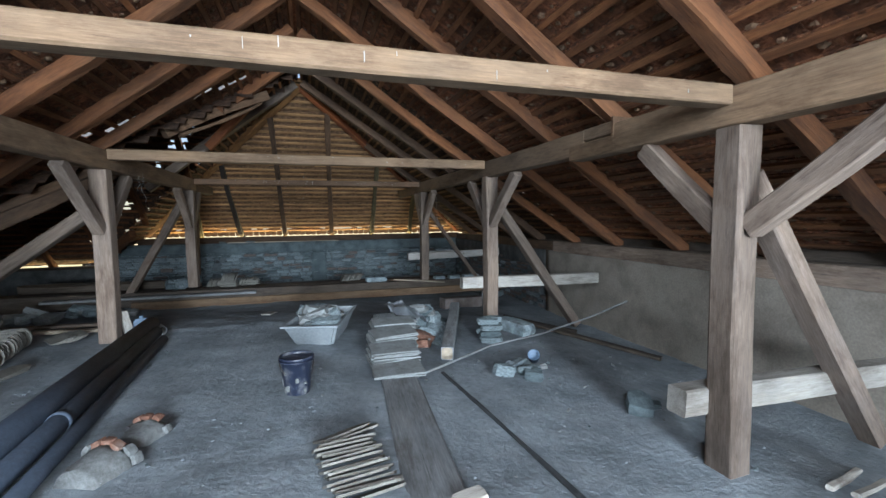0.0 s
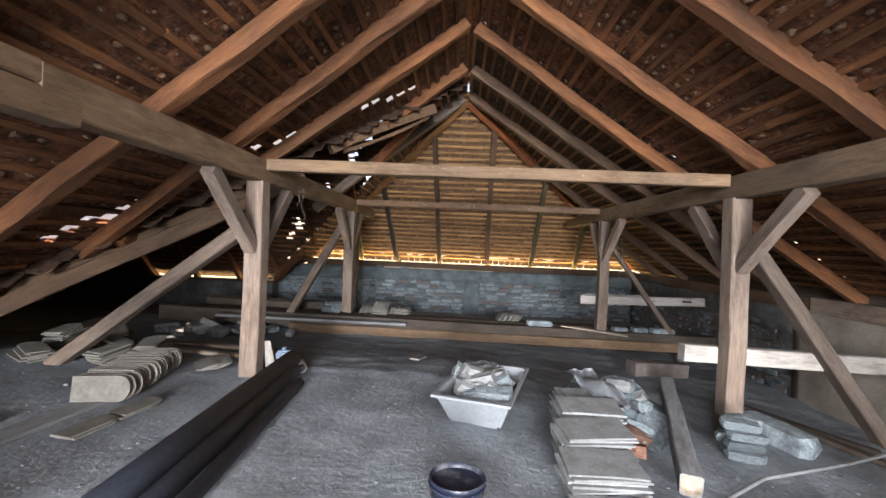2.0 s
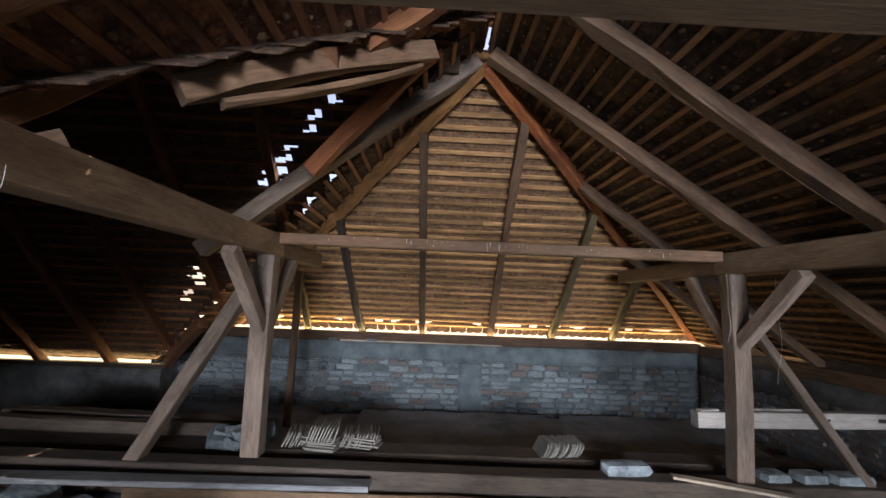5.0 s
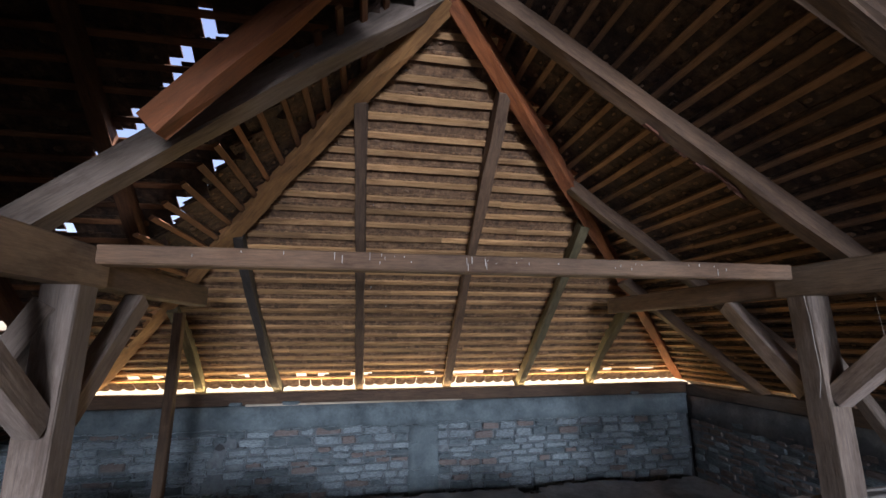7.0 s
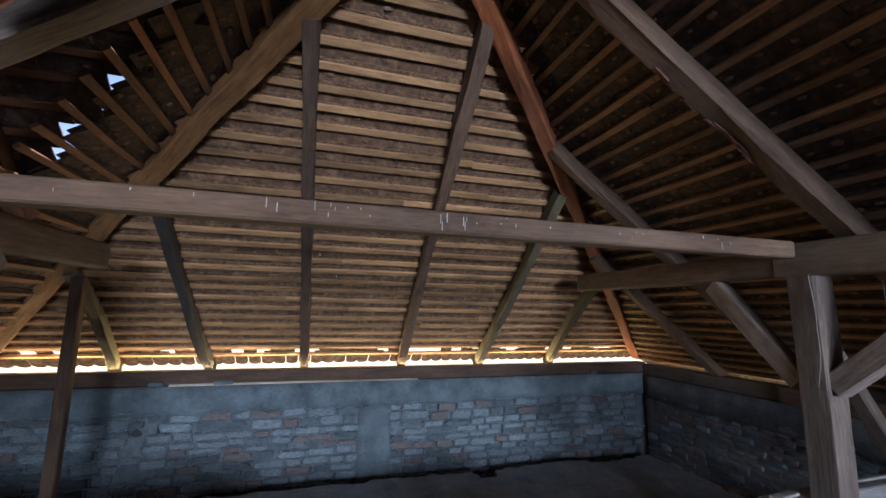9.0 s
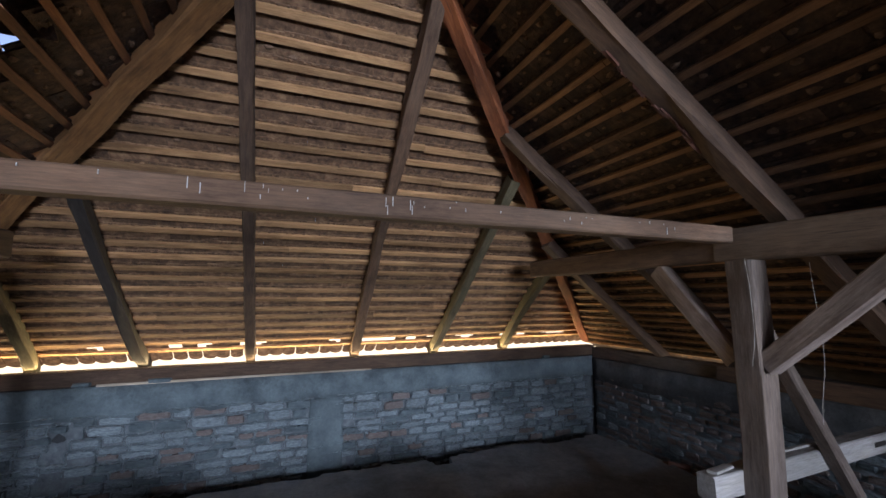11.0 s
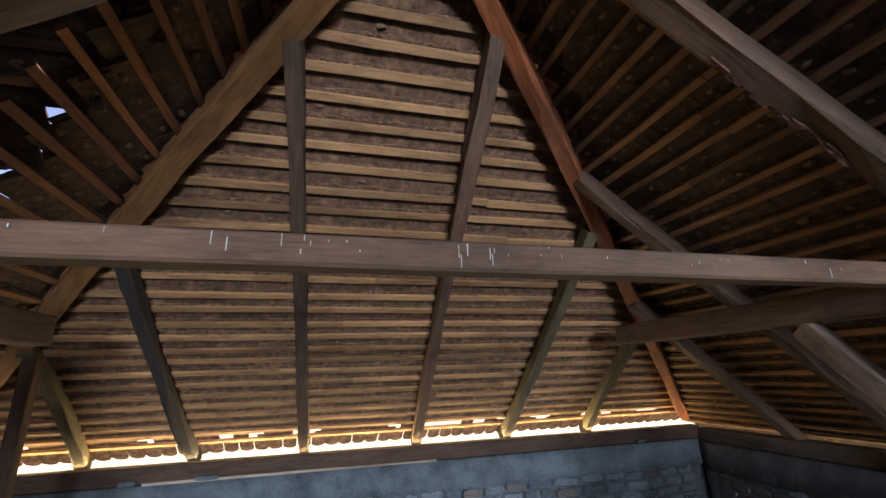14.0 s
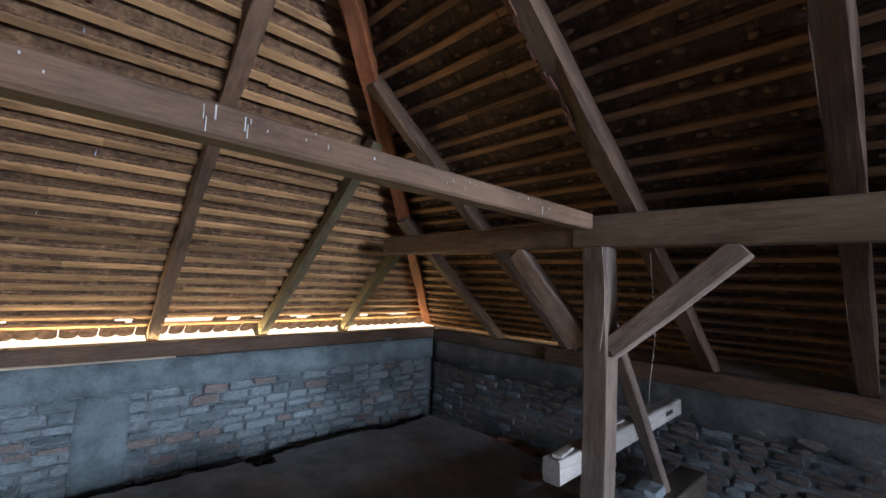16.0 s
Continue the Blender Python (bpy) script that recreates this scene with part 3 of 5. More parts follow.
BOX_FACES = ((0, 2, 3, 1), (4, 5, 7, 6), (0, 1, 5, 4), (2, 6, 7, 3), (0, 4, 6, 2), (1, 3, 7, 5))


def dab_shape(rng, at, size):
    """A small flattened lump: six corners, eight faces."""
    x, y, z = at
    ring = []
    for k in range(6):
        a, r = math.pi * k / 3, size * rng.uniform(0.65, 1.2)
        ring.append((x + 1.25 * r * math.cos(a), y + 0.8 * r * math.sin(a), z))
    low = [(x + (px - x) * 0.5, y + (py - y) * 0.5, z - size * rng.uniform(0.3, 0.5)) for px, py, _ in ring[::2]]
    v = ring + low
    return v, ((0, 1, 6), (1, 2, 7, 6), (2, 3, 7), (3, 4, 8, 7), (4, 5, 8), (5, 0, 6, 8), (6, 7, 8))


def roof_slope(name, label, base, along, down, poly, holes=(), singles=None, seed=1, dabs=0.8, hole_size=0.16, slot=None, hatch=None, skip=None, dab_size=(0.014, 0.036), tile_mat=None, batten_mat=None, batten=(0.044, 0.056, 0.028)):
    """Battens and overlapping tiles on one roof plane. Points are base + u * along + d * down, d along the slope; holes are (u, d) places of missing tiles."""
    rng = random.Random(seed)
    along, down, base = Vector(along).normalized(), Vector(down).normalized(), Vector(base)
    out = along.cross(down)
    if out.z < 0:
        out.negate()
    root = tagged(new(name), label, "roof", kind="structure")
    root.matrix_basis = Matrix.Translation(base)
    frame_m = Matrix((along, down, out)).transposed()
    dmax = max(d for _, d in poly)
    tv, tf, dv, df = [], [], [], []
    single_mesh = None
    n_single = 0
    for k in range(int(dmax / GAUGE) + 1):
        d = 0.06 + k * GAUGE + rng.uniform(-0.012, 0.012)
        for u0, u1 in scan(poly, d):
            if u1 - u0 < 0.12:
                continue
            # battens in lengths
            u = u0
            while u < u1 - 0.05:
                ue = min(u1, u + rng.uniform(2.6, 4.2))
                if hatch and hatch[2] < d < hatch[3]:
                    if u < hatch[0] < ue:
                        ue = hatch[0]
                    elif hatch[0] <= u < hatch[1]:
                        u = hatch[1]
                        continue
                if u1 - ue < 0.5:
                    ue = u1
                b = mesh_object("batten", timber_bm(ue - u - 0.004, rng.uniform(batten[0], batten[1]), batten[2], 0.006, 0.7, 0.004, rng), batten_mat or BATTEN, root)
                m = frame_m.to_4x4()
                m.translation = frame_m @ Vector((u, d + rng.uniform(-0.008, 0.008), 0.013))
                b.matrix_basis = m
                u = ue
            n = int((u1 - u0) / TILE_W)
            shift = (k % 2) * TILE_W / 2
            for i in range(-1, n + 1):
                u = u0 + (i + 0.5) * TILE_W + shift
                if u < u0 - 0.02 or u > u1 + 0.02:
                    continue
                if slot and slot[0] < d < slot[1] and rng.random() < 0.42:
                    continue
                if hatch and hatch[0] < u < hatch[1] and hatch[2] - 0.3 < d < hatch[3]:
                    continue
                near = [hd - d for hu, hd, hs in holes if abs(u - hu) < hole_size * hs * 0.66 and -0.03 < hd - d < 0.36]
                if any(g < 0.17 for g in near):
                    continue
                length = max(0.12, min(near) - rng.uniform(0.0, 0.06)) if near else TILE_L
                if skip and skip(u, d):
                    continue
                lift, turn, slip = rng.uniform(0, 0.008), rng.uniform(-0.035, 0.035), rng.uniform(-0.012, 0.012)
                # the head hooks on its batten, the tail lies on the row below
                c, s = math.cos(turn), math.sin(turn)
                pts = []
                for x, y, z in tile_verts(rng, length=length):
                    x *= 1.03
                    yy = y - 0.05
                    pts.append(frame_m @ Vector((u + c * x - s * yy, d + slip + s * x + c * yy, 0.030 + lift + z + yy * 0.085)))
                if singles and n_single < 300 and length == TILE_L and singles(u, d):
                    if single_mesh is None:
                        single_mesh = bpy.data.meshes.new("roof_tile")
                        single_mesh.from_pydata([(x, y - 0.05, z + (y - 0.05) * 0.085) for x, y, z in tile_verts(rng, TILE_W * 1.03)], [], BOX_FACES)
                        single_mesh.materials.append(tile_mat or ROOF_TILE)
                    ob = new("roof_tile", single_mesh)
                    ob.parent = root
                    m = (frame_m @ Matrix.Rotation(turn, 3, 'Z')).to_4x4()
                    m.translation = frame_m @ Vector((u, d + slip, 0.030 + lift))
                    ob.matrix_basis = m
                    n_single += 1
                else:
                    o = len(tv)
                    tv += pts
                    tf += [tuple(o + q for q in f) for f in BOX_FACES]
                # the two hooks of the tile over its batten
                for hx in (-0.035, 0.035):
                    v, f = dab_shape(rng, (u + hx, d - 0.04, 0.028), 0.017)
                    o = len(tv)
                    tv += [frame_m @ Vector(p) for p in v]
                    tf += [tuple(o + q for q in t) for t in f]
                if rng.random() < dabs:
                    v, f = dab_shape(rng, (u + rng.uniform(-0.05, 0.05), d + rng.uniform(0.06, 0.14), 0.034), rng.uniform(*dab_size))
                    o = len(dv)
                    dv += [frame_m @ Vector(p) for p in v]
                    df += [tuple(o + q for q in t) for t in f]
    for nm, v, f, mat in (("tile_rows", tv, tf, tile_mat or ROOF_TILE), ("mortar_dabs", dv, df, DAB)):
        if v:
            me = bpy.data.meshes.new(nm)
            me.from_pydata([tuple(p) for p in v], [], f)
            me.materials.append(mat)
            ob = new(nm, me)
            ob.parent = root
            tagged(ob, kind="stuff")
    return root


def slope_len(s):
    return math.sqrt(1 + s * s)


TOP = RAFTER_V
kr, kl, kh, kw = slope_len(SR), slope_len(SL), slope_len(SH), slope_len(SW)
# right slope: u = y, d along the slope; it ends on the right hip
DR = (5.35 - RX) * kr
poly_r = [(WALL_BACK - 0.3, 0.03), (1.318, 0.03), (1.318, DR), (WALL_BACK - 0.3, DR)]
roof_slope("roof_slope_east", "old clay tiles on wooden battens, side roof slope", (RX, 0, RZ + TOP), (0, 1, 0), (1, 0, -SR), poly_r, seed=2, dabs=1.0, hatch=(-9.65, -8.5, 1.7, 3.4), dab_size=(0.016, 0.048), batten=(0.052, 0.068, 0.034))
DRF = (5.26 - RX) * kr
poly_rf = [(1.322, 0.03), (HIP_Y, 0.03), (HIP_Y + (8.8 - HIP_Y) * 5.26 / (5.08 - RX) + 0.3, DRF), (1.322, DRF)]
roof_slope("roof_slope_east_end", "old clay tiles darkened by shade on brightened battens beside the hip", (RX, 0, RZ + TOP), (0, 1, 0), (1, 0, -SR), poly_rf,
           holes=[(4.9, 0.9, 0.5)], seed=12, dabs=0.9, batten_mat=FAR_BATTEN, tile_mat=SHADED_TILE)
# left slope up to the near valley
DL = (RX - EAVE_L) * kl
vy = lambda d: WING_Y - (d / kl) * 0.84 - 0.05
poly_l = [(WALL_BACK - 0.3, 0.03), (WING_Y, 0.03), (vy(DL), DL), (WALL_BACK - 0.3, DL)]
HOLES_L = [(2.36, 0.91, 0.85), (2.25, 1.10, 0.85), (2.14, 1.31, 0.85), (1.97, 1.53, 0.85), (1.78, 1.71, 0.85), (1.62, 1.92, 0.85), (1.14, 2.69, 0.85), (1.0, 2.90, 0.85), (0.84, 3.10, 0.85), (0.73, 3.29, 0.85), (-0.04, 4.60, 0.85), (-0.12, 4.80, 0.85), (-0.25, 5.02, 0.85), (-0.38, 5.24, 0.85)]
roof_slope("roof_slope_west", "old clay tiles on wooden battens with missing tiles, side roof slope", (RX, 0, RZ + TOP), (0, 1, 0), (-1, 0, -SL), poly_l, holes=HOLES_L, seed=3, dabs=1.0, hatch=(-9.65, -8.5, 1.3, 3.0), dab_size=(0.016, 0.048), batten=(0.052, 0.068, 0.034))
# left slope between the far valley and the hip
DL2 = (RX + 5.6) * kl
hy = lambda d: HIP_Y + (d / kl) * (8.8 - HIP_Y) / (RX - HIP_FOOT_L[0])
poly_l2 = [(WING_Y + 0.02, 0.6), (WING_Y + 0.02, 0.03), (HIP_Y, 0.03), (hy(DL2 * 0.86), DL2 * 0.86), (8.95, DL2), (WING_Y + DL2 / kl * 0.79 - 0.33, DL2)]
holes_v = [(4.66, 2.0, 0.6), (4.80, 2.19, 0.6), (4.93, 2.37, 0.9), (5.05, 2.55, 0.85), (5.28, 2.87, 0.85), (4.23, 1.15, 0.6), (4.11, 0.61, 0.6)]
roof_slope("roof_slope_valley", "small roof slope beside the valley with tattered tile edges", (RX, 0, RZ + TOP), (0, 1, 0), (-1, 0, -SL), poly_l2, holes=holes_v, seed=4, tile_mat=SHADED_TILE, skip=lambda u, d: u < WING_Y + (d + (0.14 if 1.3 < d < 2.6 else 0.05)) / kl * 0.79)
# far hip: u = x
DH = (8.97 - HIP_Y) * kh
poly_h = [(RX - 0.08, 0.05), (RX + 0.08, 0.05), (HIP_FOOT_R[0] + 0.55, DH), (HIP_FOOT_L[0] - 0.5, DH)]
roof_slope("roof_slope_north", "old clay tiles on wooden battens, coloured by warm bounce light, hipped end of the roof", (0, HIP_Y, RZ + TOP), (1, 0, 0), (0, 1, -SH), poly_h,
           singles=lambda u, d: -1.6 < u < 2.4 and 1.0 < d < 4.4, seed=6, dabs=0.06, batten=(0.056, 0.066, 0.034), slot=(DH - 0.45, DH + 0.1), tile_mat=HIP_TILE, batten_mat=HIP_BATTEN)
# wing slopes: u = -x
DW = (7.85 - WING_Y) * kw
poly_w = [(-RX + 0.18, 0.03), (12.1, 0.03), (12.1, DW), (-RX + DW / kw / 0.79 + 0.18, DW)]
holes_w = [(1.75, 0.61, 0.8), (2.08, 0.89, 0.8), (2.2, 1.10, 0.8), (2.35, 1.30, 0.8), (2.69, 1.66, 0.8), (2.83, 1.83, 0.8), (2.96, 2.0, 0.8), (3.13, 2.18, 0.8), (3.51, 2.67, 0.8), (4.45, 3.79, 0.8), (4.54, 3.99, 0.8), (4.75, 4.28, 0.8), (4.95, 4.5, 0.8), (5.61, 5.18, 0.8)]
roof_slope("roof_slope_wing_far", "tiled slope of the side wing, shade in its colour, with missing tiles", (0, WING_Y, RZ + TOP), (-1, 0, 0), (0, 1, -SW), poly_w, holes=holes_w, seed=7, dabs=0.3, tile_mat=SHADED_TILE, skip=lambda u, d: 1.0 < d < 2.4 and u < -RX + (d + 0.18) / kw / 0.79)
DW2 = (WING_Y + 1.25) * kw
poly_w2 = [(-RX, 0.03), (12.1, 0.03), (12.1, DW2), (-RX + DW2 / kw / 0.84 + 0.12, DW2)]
roof_slope("roof_slope_wing_near", "tiled slope of the side wing, shade in its colour", (0, WING_Y, RZ + TOP), (-1, 0, 0), (0, -1, -SW), poly_w2, seed=8, dabs=0.2, tile_mat=SHADED_TILE)

# pale sheet added outside the tiles of the near valley to whiten holes
bm = bmesh.new()
rows_v = []
for k in range(13):
    d = 0.15 + 5.6 * k / 12
    row = []
    for wide in (0.06, 0.85):
        u = -RX + d / kw / 0.84 + wide
        row.append(bm.verts.new((-u, WING_Y - d / kw, RZ + TOP + 0.14 - SW * d / kw)))
    rows_v.append(row)
for a, b in zip(rows_v, rows_v[1:]):
    bm.faces.new((a[0], a[1], b[1], b[0]))
bmesh.ops.solidify(bm, geom=bm.faces[:], thickness=0.004)
bmesh.ops.recalc_face_normals(bm, faces=bm.faces)
tagged(mesh_object("valley_flashing", bm, HOLE_BACKING), "added pale sheet outside the roof valley that brightens the tile holes", "flashing", kind="structure")

# ridge and hip caps: half-round clay tiles bedded in mortar
def cap_row(name, p, q, label, seed, gaps=()):
    rng = random.Random(seed)
    root = tagged(empty(name), label, "ridge tiles", kind="structure")
    p, q = Vector(p), Vector(q)
    n = max(1, round((q - p).length / 0.33))
    for i in range(n):
        if i in gaps:
            continue
        a, b = p.lerp(q, i / n), p.lerp(q, (i + 1.12) / n)
        bm = bmesh.new()
        rings = []
        for t in (0, 1):
            ring = []
            for r in (0.150, 0.132):
                for k in range(9):
                    ang = math.pi * k / 8
                    ring.append(bm.verts.new((t * (b - a).length, r * 1.15 * math.cos(ang), r * math.sin(ang) - 0.05)))
            rings.append(ring)
        for k in range(8):
            bm.faces.new((rings[0][k], rings[0][k + 1], rings[1][k + 1], rings[1][k]))
            bm.faces.new((rings[0][9 + k], rings[1][9 + k], rings[1][10 + k], rings[0][10 + k]))
            for r in rings:
                bm.faces.new((r[k], r[k + 1], r[10 + k], r[9 + k]))
        bmesh.ops.recalc_face_normals(bm, faces=bm.faces)
        ob = mesh_object("ridge_tile", bm, ROOF_TILE, root)
        ob.matrix_basis = axis_matrix(a, b)
    return root


ZC = RZ + TOP + 0.07
n_r = round((HIP_Y - WALL_BACK) / 0.33)
cap_row("ridge_cap", (RX, WALL_BACK - 0.2, ZC), (RX, HIP_Y + 0.1, ZC), "half-round clay ridge tiles", 1, gaps=(n_r,))
cap_row("hip_cap_east", (RX + 0.12, HIP_Y + 0.10, ZC - 0.05), (HIP_FOOT_R[0] + 0.3, 9.05, z_hip(9.05) + TOP + 0.10), "half-round clay hip tiles", 2)
cap_row("hip_cap_west", (RX - 0.12, HIP_Y + 0.10, ZC - 0.05), (HIP_FOOT_L[0] - 0.3, 9.05, z_hip(9.05) + TOP + 0.10), "half-round clay hip tiles", 3)
cap_row("wing_ridge_cap", (-12.0, WING_Y, ZC), (RX, WING_Y, ZC), "half-round clay ridge tiles of the side wing", 4)

# ---- masonry ----
def lump_bm(rng, sx, sy, sz, rough=0.18):
    """A broken block: a box with its corners knocked in and an extra ring."""
    bm = bmesh.new()
    bmesh.ops.create_cube(bm, size=1)
    bmesh.ops.subdivide_edges(bm, edges=bm.edges, cuts=1, use_grid_fill=True)
    for v in bm.verts:
        n = sum(abs(c) > 0.4 for c in v.co)
        k = 1 - (0.0, 0.02, 0.06, 0.13)[n] - rng.uniform(0, rough) * (n > 1)
        v.co = Vector((v.co.x * sx * k, v.co.y * sy * k, v.co.z * sz * k))
    return bm


def stone_shapes(n, seed, rough=0.14):
    rng = random.Random(seed)
    out = []
    for _ in range(n):
        bm = lump_bm(rng, 1, 1, 1, rough)
        me = bpy.data.meshes.new("stone")
        bm.normal_update()
        bm.to_mesh(me)
        bm.free()
        out.append(me)
    return out


def with_material(meshes, mat):
    out = []
    for me in meshes:
        c = me.copy()
        c.materials.append(mat)
        out.append(c)
    return out


RAW = stone_shapes(14, 11, 0.17)
STONES, BRICKS, PALE_STONES = with_material(RAW, STONE), with_material(RAW, BRICK), with_material(RAW, PLASTER)


def ribbon(verts, faces, pts, place, reach, rng):
    """A crumbly mortar lip along points (u, z): a wavy bar with a three-sided section."""
    o = len(verts)
    for u, z in pts:
        r = rng.uniform(0.005, 0.018)
        for dz, dy in ((r, 0.03), (r * rng.uniform(-0.2, 0.6), -reach * rng.uniform(0.4, 1.3)), (-r, 0.03)):
            verts.append(place(u, z + dz, dy)[0])
    for k in range(len(pts) - 1):
        if rng.random() < 0.12:
            continue
        a = o + 3 * k
        for m in range(3):
            faces.append((a + m, a + (m + 1) % 3, a + 3 + (m + 1) % 3, a + 3 + m))


def masonry(wall, rng, place, u0, u1, z0, z1, course, width, limit, depth=0.10, jitter=0.012, skip=None, red=0.07, vary=(0.6, 1.35), face=0.05, gap=0.014, lips=True):
    """Courses of separate stones on a wall's face, with mortar lips along the joints. place(u, z, out) gives the world point; the wall is unmoved, so children take world poses."""
    count, z = 0, z0
    verts, faces = [], []
    while z < z1:
        h = course * rng.uniform(0.75, 1.3)
        u = u0 - rng.uniform(0, width)
        sag = rng.uniform(0, 9)
        while u < u1:
            w = width * rng.uniform(*vary)
            uc = u + w / 2
            zc = z + h / 2 + 0.035 * noise.noise((uc * 1.1, sag * 0.2, 0))
            if u >= u0 and u + w <= u1 + 0.1 and not (skip and skip(uc, zc)) and count < limit:
                kind = rng.random()
                me = rng.choice(BRICKS if kind < red else PALE_STONES if kind > 0.8 else STONES)
                ob = new("stone", me)
                ob.parent = wall
                p, turn = place(uc, zc + rng.uniform(-0.006, 0.006), rng.uniform(-jitter, jitter))
                ob.matrix_basis = pose(*p, rng.uniform(-4, 4), rng.uniform(-2, 2), turn + rng.uniform(-3, 3)) @ Matrix.Diagonal(((w - gap), depth, (h - gap) * rng.uniform(0.92, 1.06), 1))
                count += 1
                if lips:
                    n = max(3, int(w / 0.035))
                    top = zc + h / 2 - 0.004
                    ribbon(verts, faces, [(u + w * k / n, top + rng.uniform(-0.008, 0.008) - 0.018 * math.sin(math.pi * k / n) * rng.uniform(-0.2, 0.5)) for k in range(n + 1)], lambda a, b, c: place(a, b, c - face), 0.04, rng)
                    ribbon(verts, faces, [(u + rng.uniform(-0.006, 0.006), zc - h / 2 + h * k / 4) for k in range(5)], lambda a, b, c: place(a, b, c - face), 0.016, rng)
            u += w
        z += h
    if verts:
        me = bpy.data.meshes.new("mortar_lips")
        me.from_pydata(verts, [], faces)
        me.materials.append(LIP)
        ob = new("mortar_lips", me)
        ob.parent = wall
        tagged(ob, kind="stuff")
    return count


def end_place(u, z, out):
    return (u, END_Y - 0.005 + out, z), 0


def side_place(u, z, out):
    return (WALL_R + 0.035 + out, u, z), 90


rng = random.Random(21)
masonry(wall_north, rng, end_place, -2.9, 4.85, -0.95, 0.46, 0.112, 0.32, 560, jitter=0.018, red=0.16, skip=lambda u, z: -0.12 < u < 0.34)
masonry(wall_north, rng, end_place, -6.3, -2.9, -0.95, 0.46, 0.11, 0.33, 160)
masonry(wall_east, rng, side_place, 2.2, 8.35, -0.78, 0.42, 0.112, 0.27, 420, depth=0.12, jitter=0.014, red=0.7, gap=0.02, lips=False)


def rough_slab(x0, z0, x1, z1, y0, y1, seed, step=0.12, amp=0.012, axis='y', ragged=0.03):
    """A plaster skin: an uneven sheet with thickness and ragged edges."""
    rngs = random.Random(seed)
    bm = bmesh.new()
    nu, nv = max(2, int((x1 - x0) / step)), max(2, int((z1 - z0) / step))
    front = []
    for j in range(nv + 1):
        row = []
        for i in range(nu + 1):
            u, z = x0 + (x1 - x0) * i / nu, z0 + (z1 - z0) * j / nv
            if j == 0:
                z += rngs.uniform(-ragged, ragged)
            if i in (0, nu):
                u += rngs.uniform(-ragged, ragged) * 0.4
            y = y0 + amp * noise.noise((u * 2.2, z * 2.2, seed)) + amp * 0.5 * noise.noise((u * 7, z * 7, seed + 3))
            row.append(bm.verts.new((u, y, z) if axis == 'y' else (y, u, z)))
        front.append(row)
    faces = [bm.faces.new((front[j][i], front[j][i + 1], front[j + 1][i + 1], front[j + 1][i])) for j in range(nv) for i in range(nu)]
    ext = bmesh.ops.extrude_face_region(bm, geom=faces)
    for v in ext["geom"]:
        if isinstance(v, bmesh.types.BMVert):
            if axis == 'y':
                v.co.y = y1
            else:
                v.co.x = y1
    bmesh.ops.recalc_face_normals(bm, faces=bm.faces)
    return bm


part("plaster_band", rough_slab(-6.3, 0.43, 4.90, 0.795, END_Y - 0.062, END_Y + 0.02, 1), PLASTER, wall_north, "smeared grey plaster band", smooth=True)
part("plaster_pier", rough_slab(-0.13, -1.0, 0.35, 0.44, END_Y - 0.066, END_Y + 0.02, 2, 0.09), PLASTER, wall_north, "grey plaster pier", smooth=True)
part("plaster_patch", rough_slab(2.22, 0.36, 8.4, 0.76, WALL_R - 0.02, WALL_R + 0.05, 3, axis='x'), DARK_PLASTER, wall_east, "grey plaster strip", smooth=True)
part("mortar_bed", rough_slab(-6.3, -1.0, 4.9, 0.45, END_Y - 0.010, END_Y + 0.02, 8, 0.06, 0.016), MORTAR_BED, wall_north, "mortar smeared over the joints, darkened with crevice shade", smooth=True)
part("mortar_bed", rough_slab(2.22, -0.8, 8.4, 0.46, WALL_R + 0.010, WALL_R + 0.05, 7, 0.045, 0.025, axis='x'), MORTAR_BED, wall_east, "crumbling mortar between the stones, darkened with crevice shade", smooth=True)
part("clay_plaster", rough_slab(-16.3, -0.9, 2.22, 0.76, WALL_R - 0.03, WALL_R + 0.05, 4, 0.16, axis='x'), CLAY_PLASTER, wall_east, "stained brown clay plaster", smooth=True)
for x, w in ((-2.75, 0.20), (-1.95, 0.28), (3.9, 0.16)):
    ob = mesh_object("brick", lump_bm(rng, w, 0.12, 0.055), PLASTER)
    ob.location = (x, WALL_END + 0.03, 0.826)
    tagged(ob, "flat grey brick lying on the wall top", "brick", "bricks on the end wall")


# ---- things on the floor ----
def rounded_tile_bm(w=0.18, length=0.38, t=0.014):
    """A flat beaver-tail roof tile lying in xy: square head, rounded tail."""
    bm = bmesh.new()
    pts = [(-w / 2, 0), (w / 2, 0)]
    for k in range(7):
        a = math.pi * k / 6
        pts.append((w / 2 * math.cos(a), length - w * 0.38 + w * 0.38 * math.sin(a)))
    lo = [bm.verts.new((x, y, 0)) for x, y in pts]
    hi = [bm.verts.new((x, y, t)) for x, y in pts]
    bm.faces.new(lo[::-1])
    bm.faces.new(hi)
    for i in range(len(pts)):
        j = (i + 1) % len(pts)
        bm.faces.new((lo[i], lo[j], hi[j], hi[i]))
    return bm


def shared(name, bm, mat):
    me = bpy.data.meshes.new(name)
    bm.normal_update()
    bm.to_mesh(me)
    bm.free()
    me.materials.append(mat)
    return me


TILE_MESH = shared("roof_tile_loose", rounded_tile_bm(), STACK_TILE)
SLAB_MESHES = []
for k in range(4):
    r = random.Random(k)
    bm = timber_bm(0.50, 0.33, 0.018, 0.0025, 0.12, 0.005, r)
    for v in bm.verts:
        v.co.x -= 0.25
    SLAB_MESHES.append(shared("slab", bm, SLAB_STONE))


def piece(parent, name, me, m):
    ob = new(name, me)
    ob.parent = parent
    ob.matrix_basis = m
    return ob


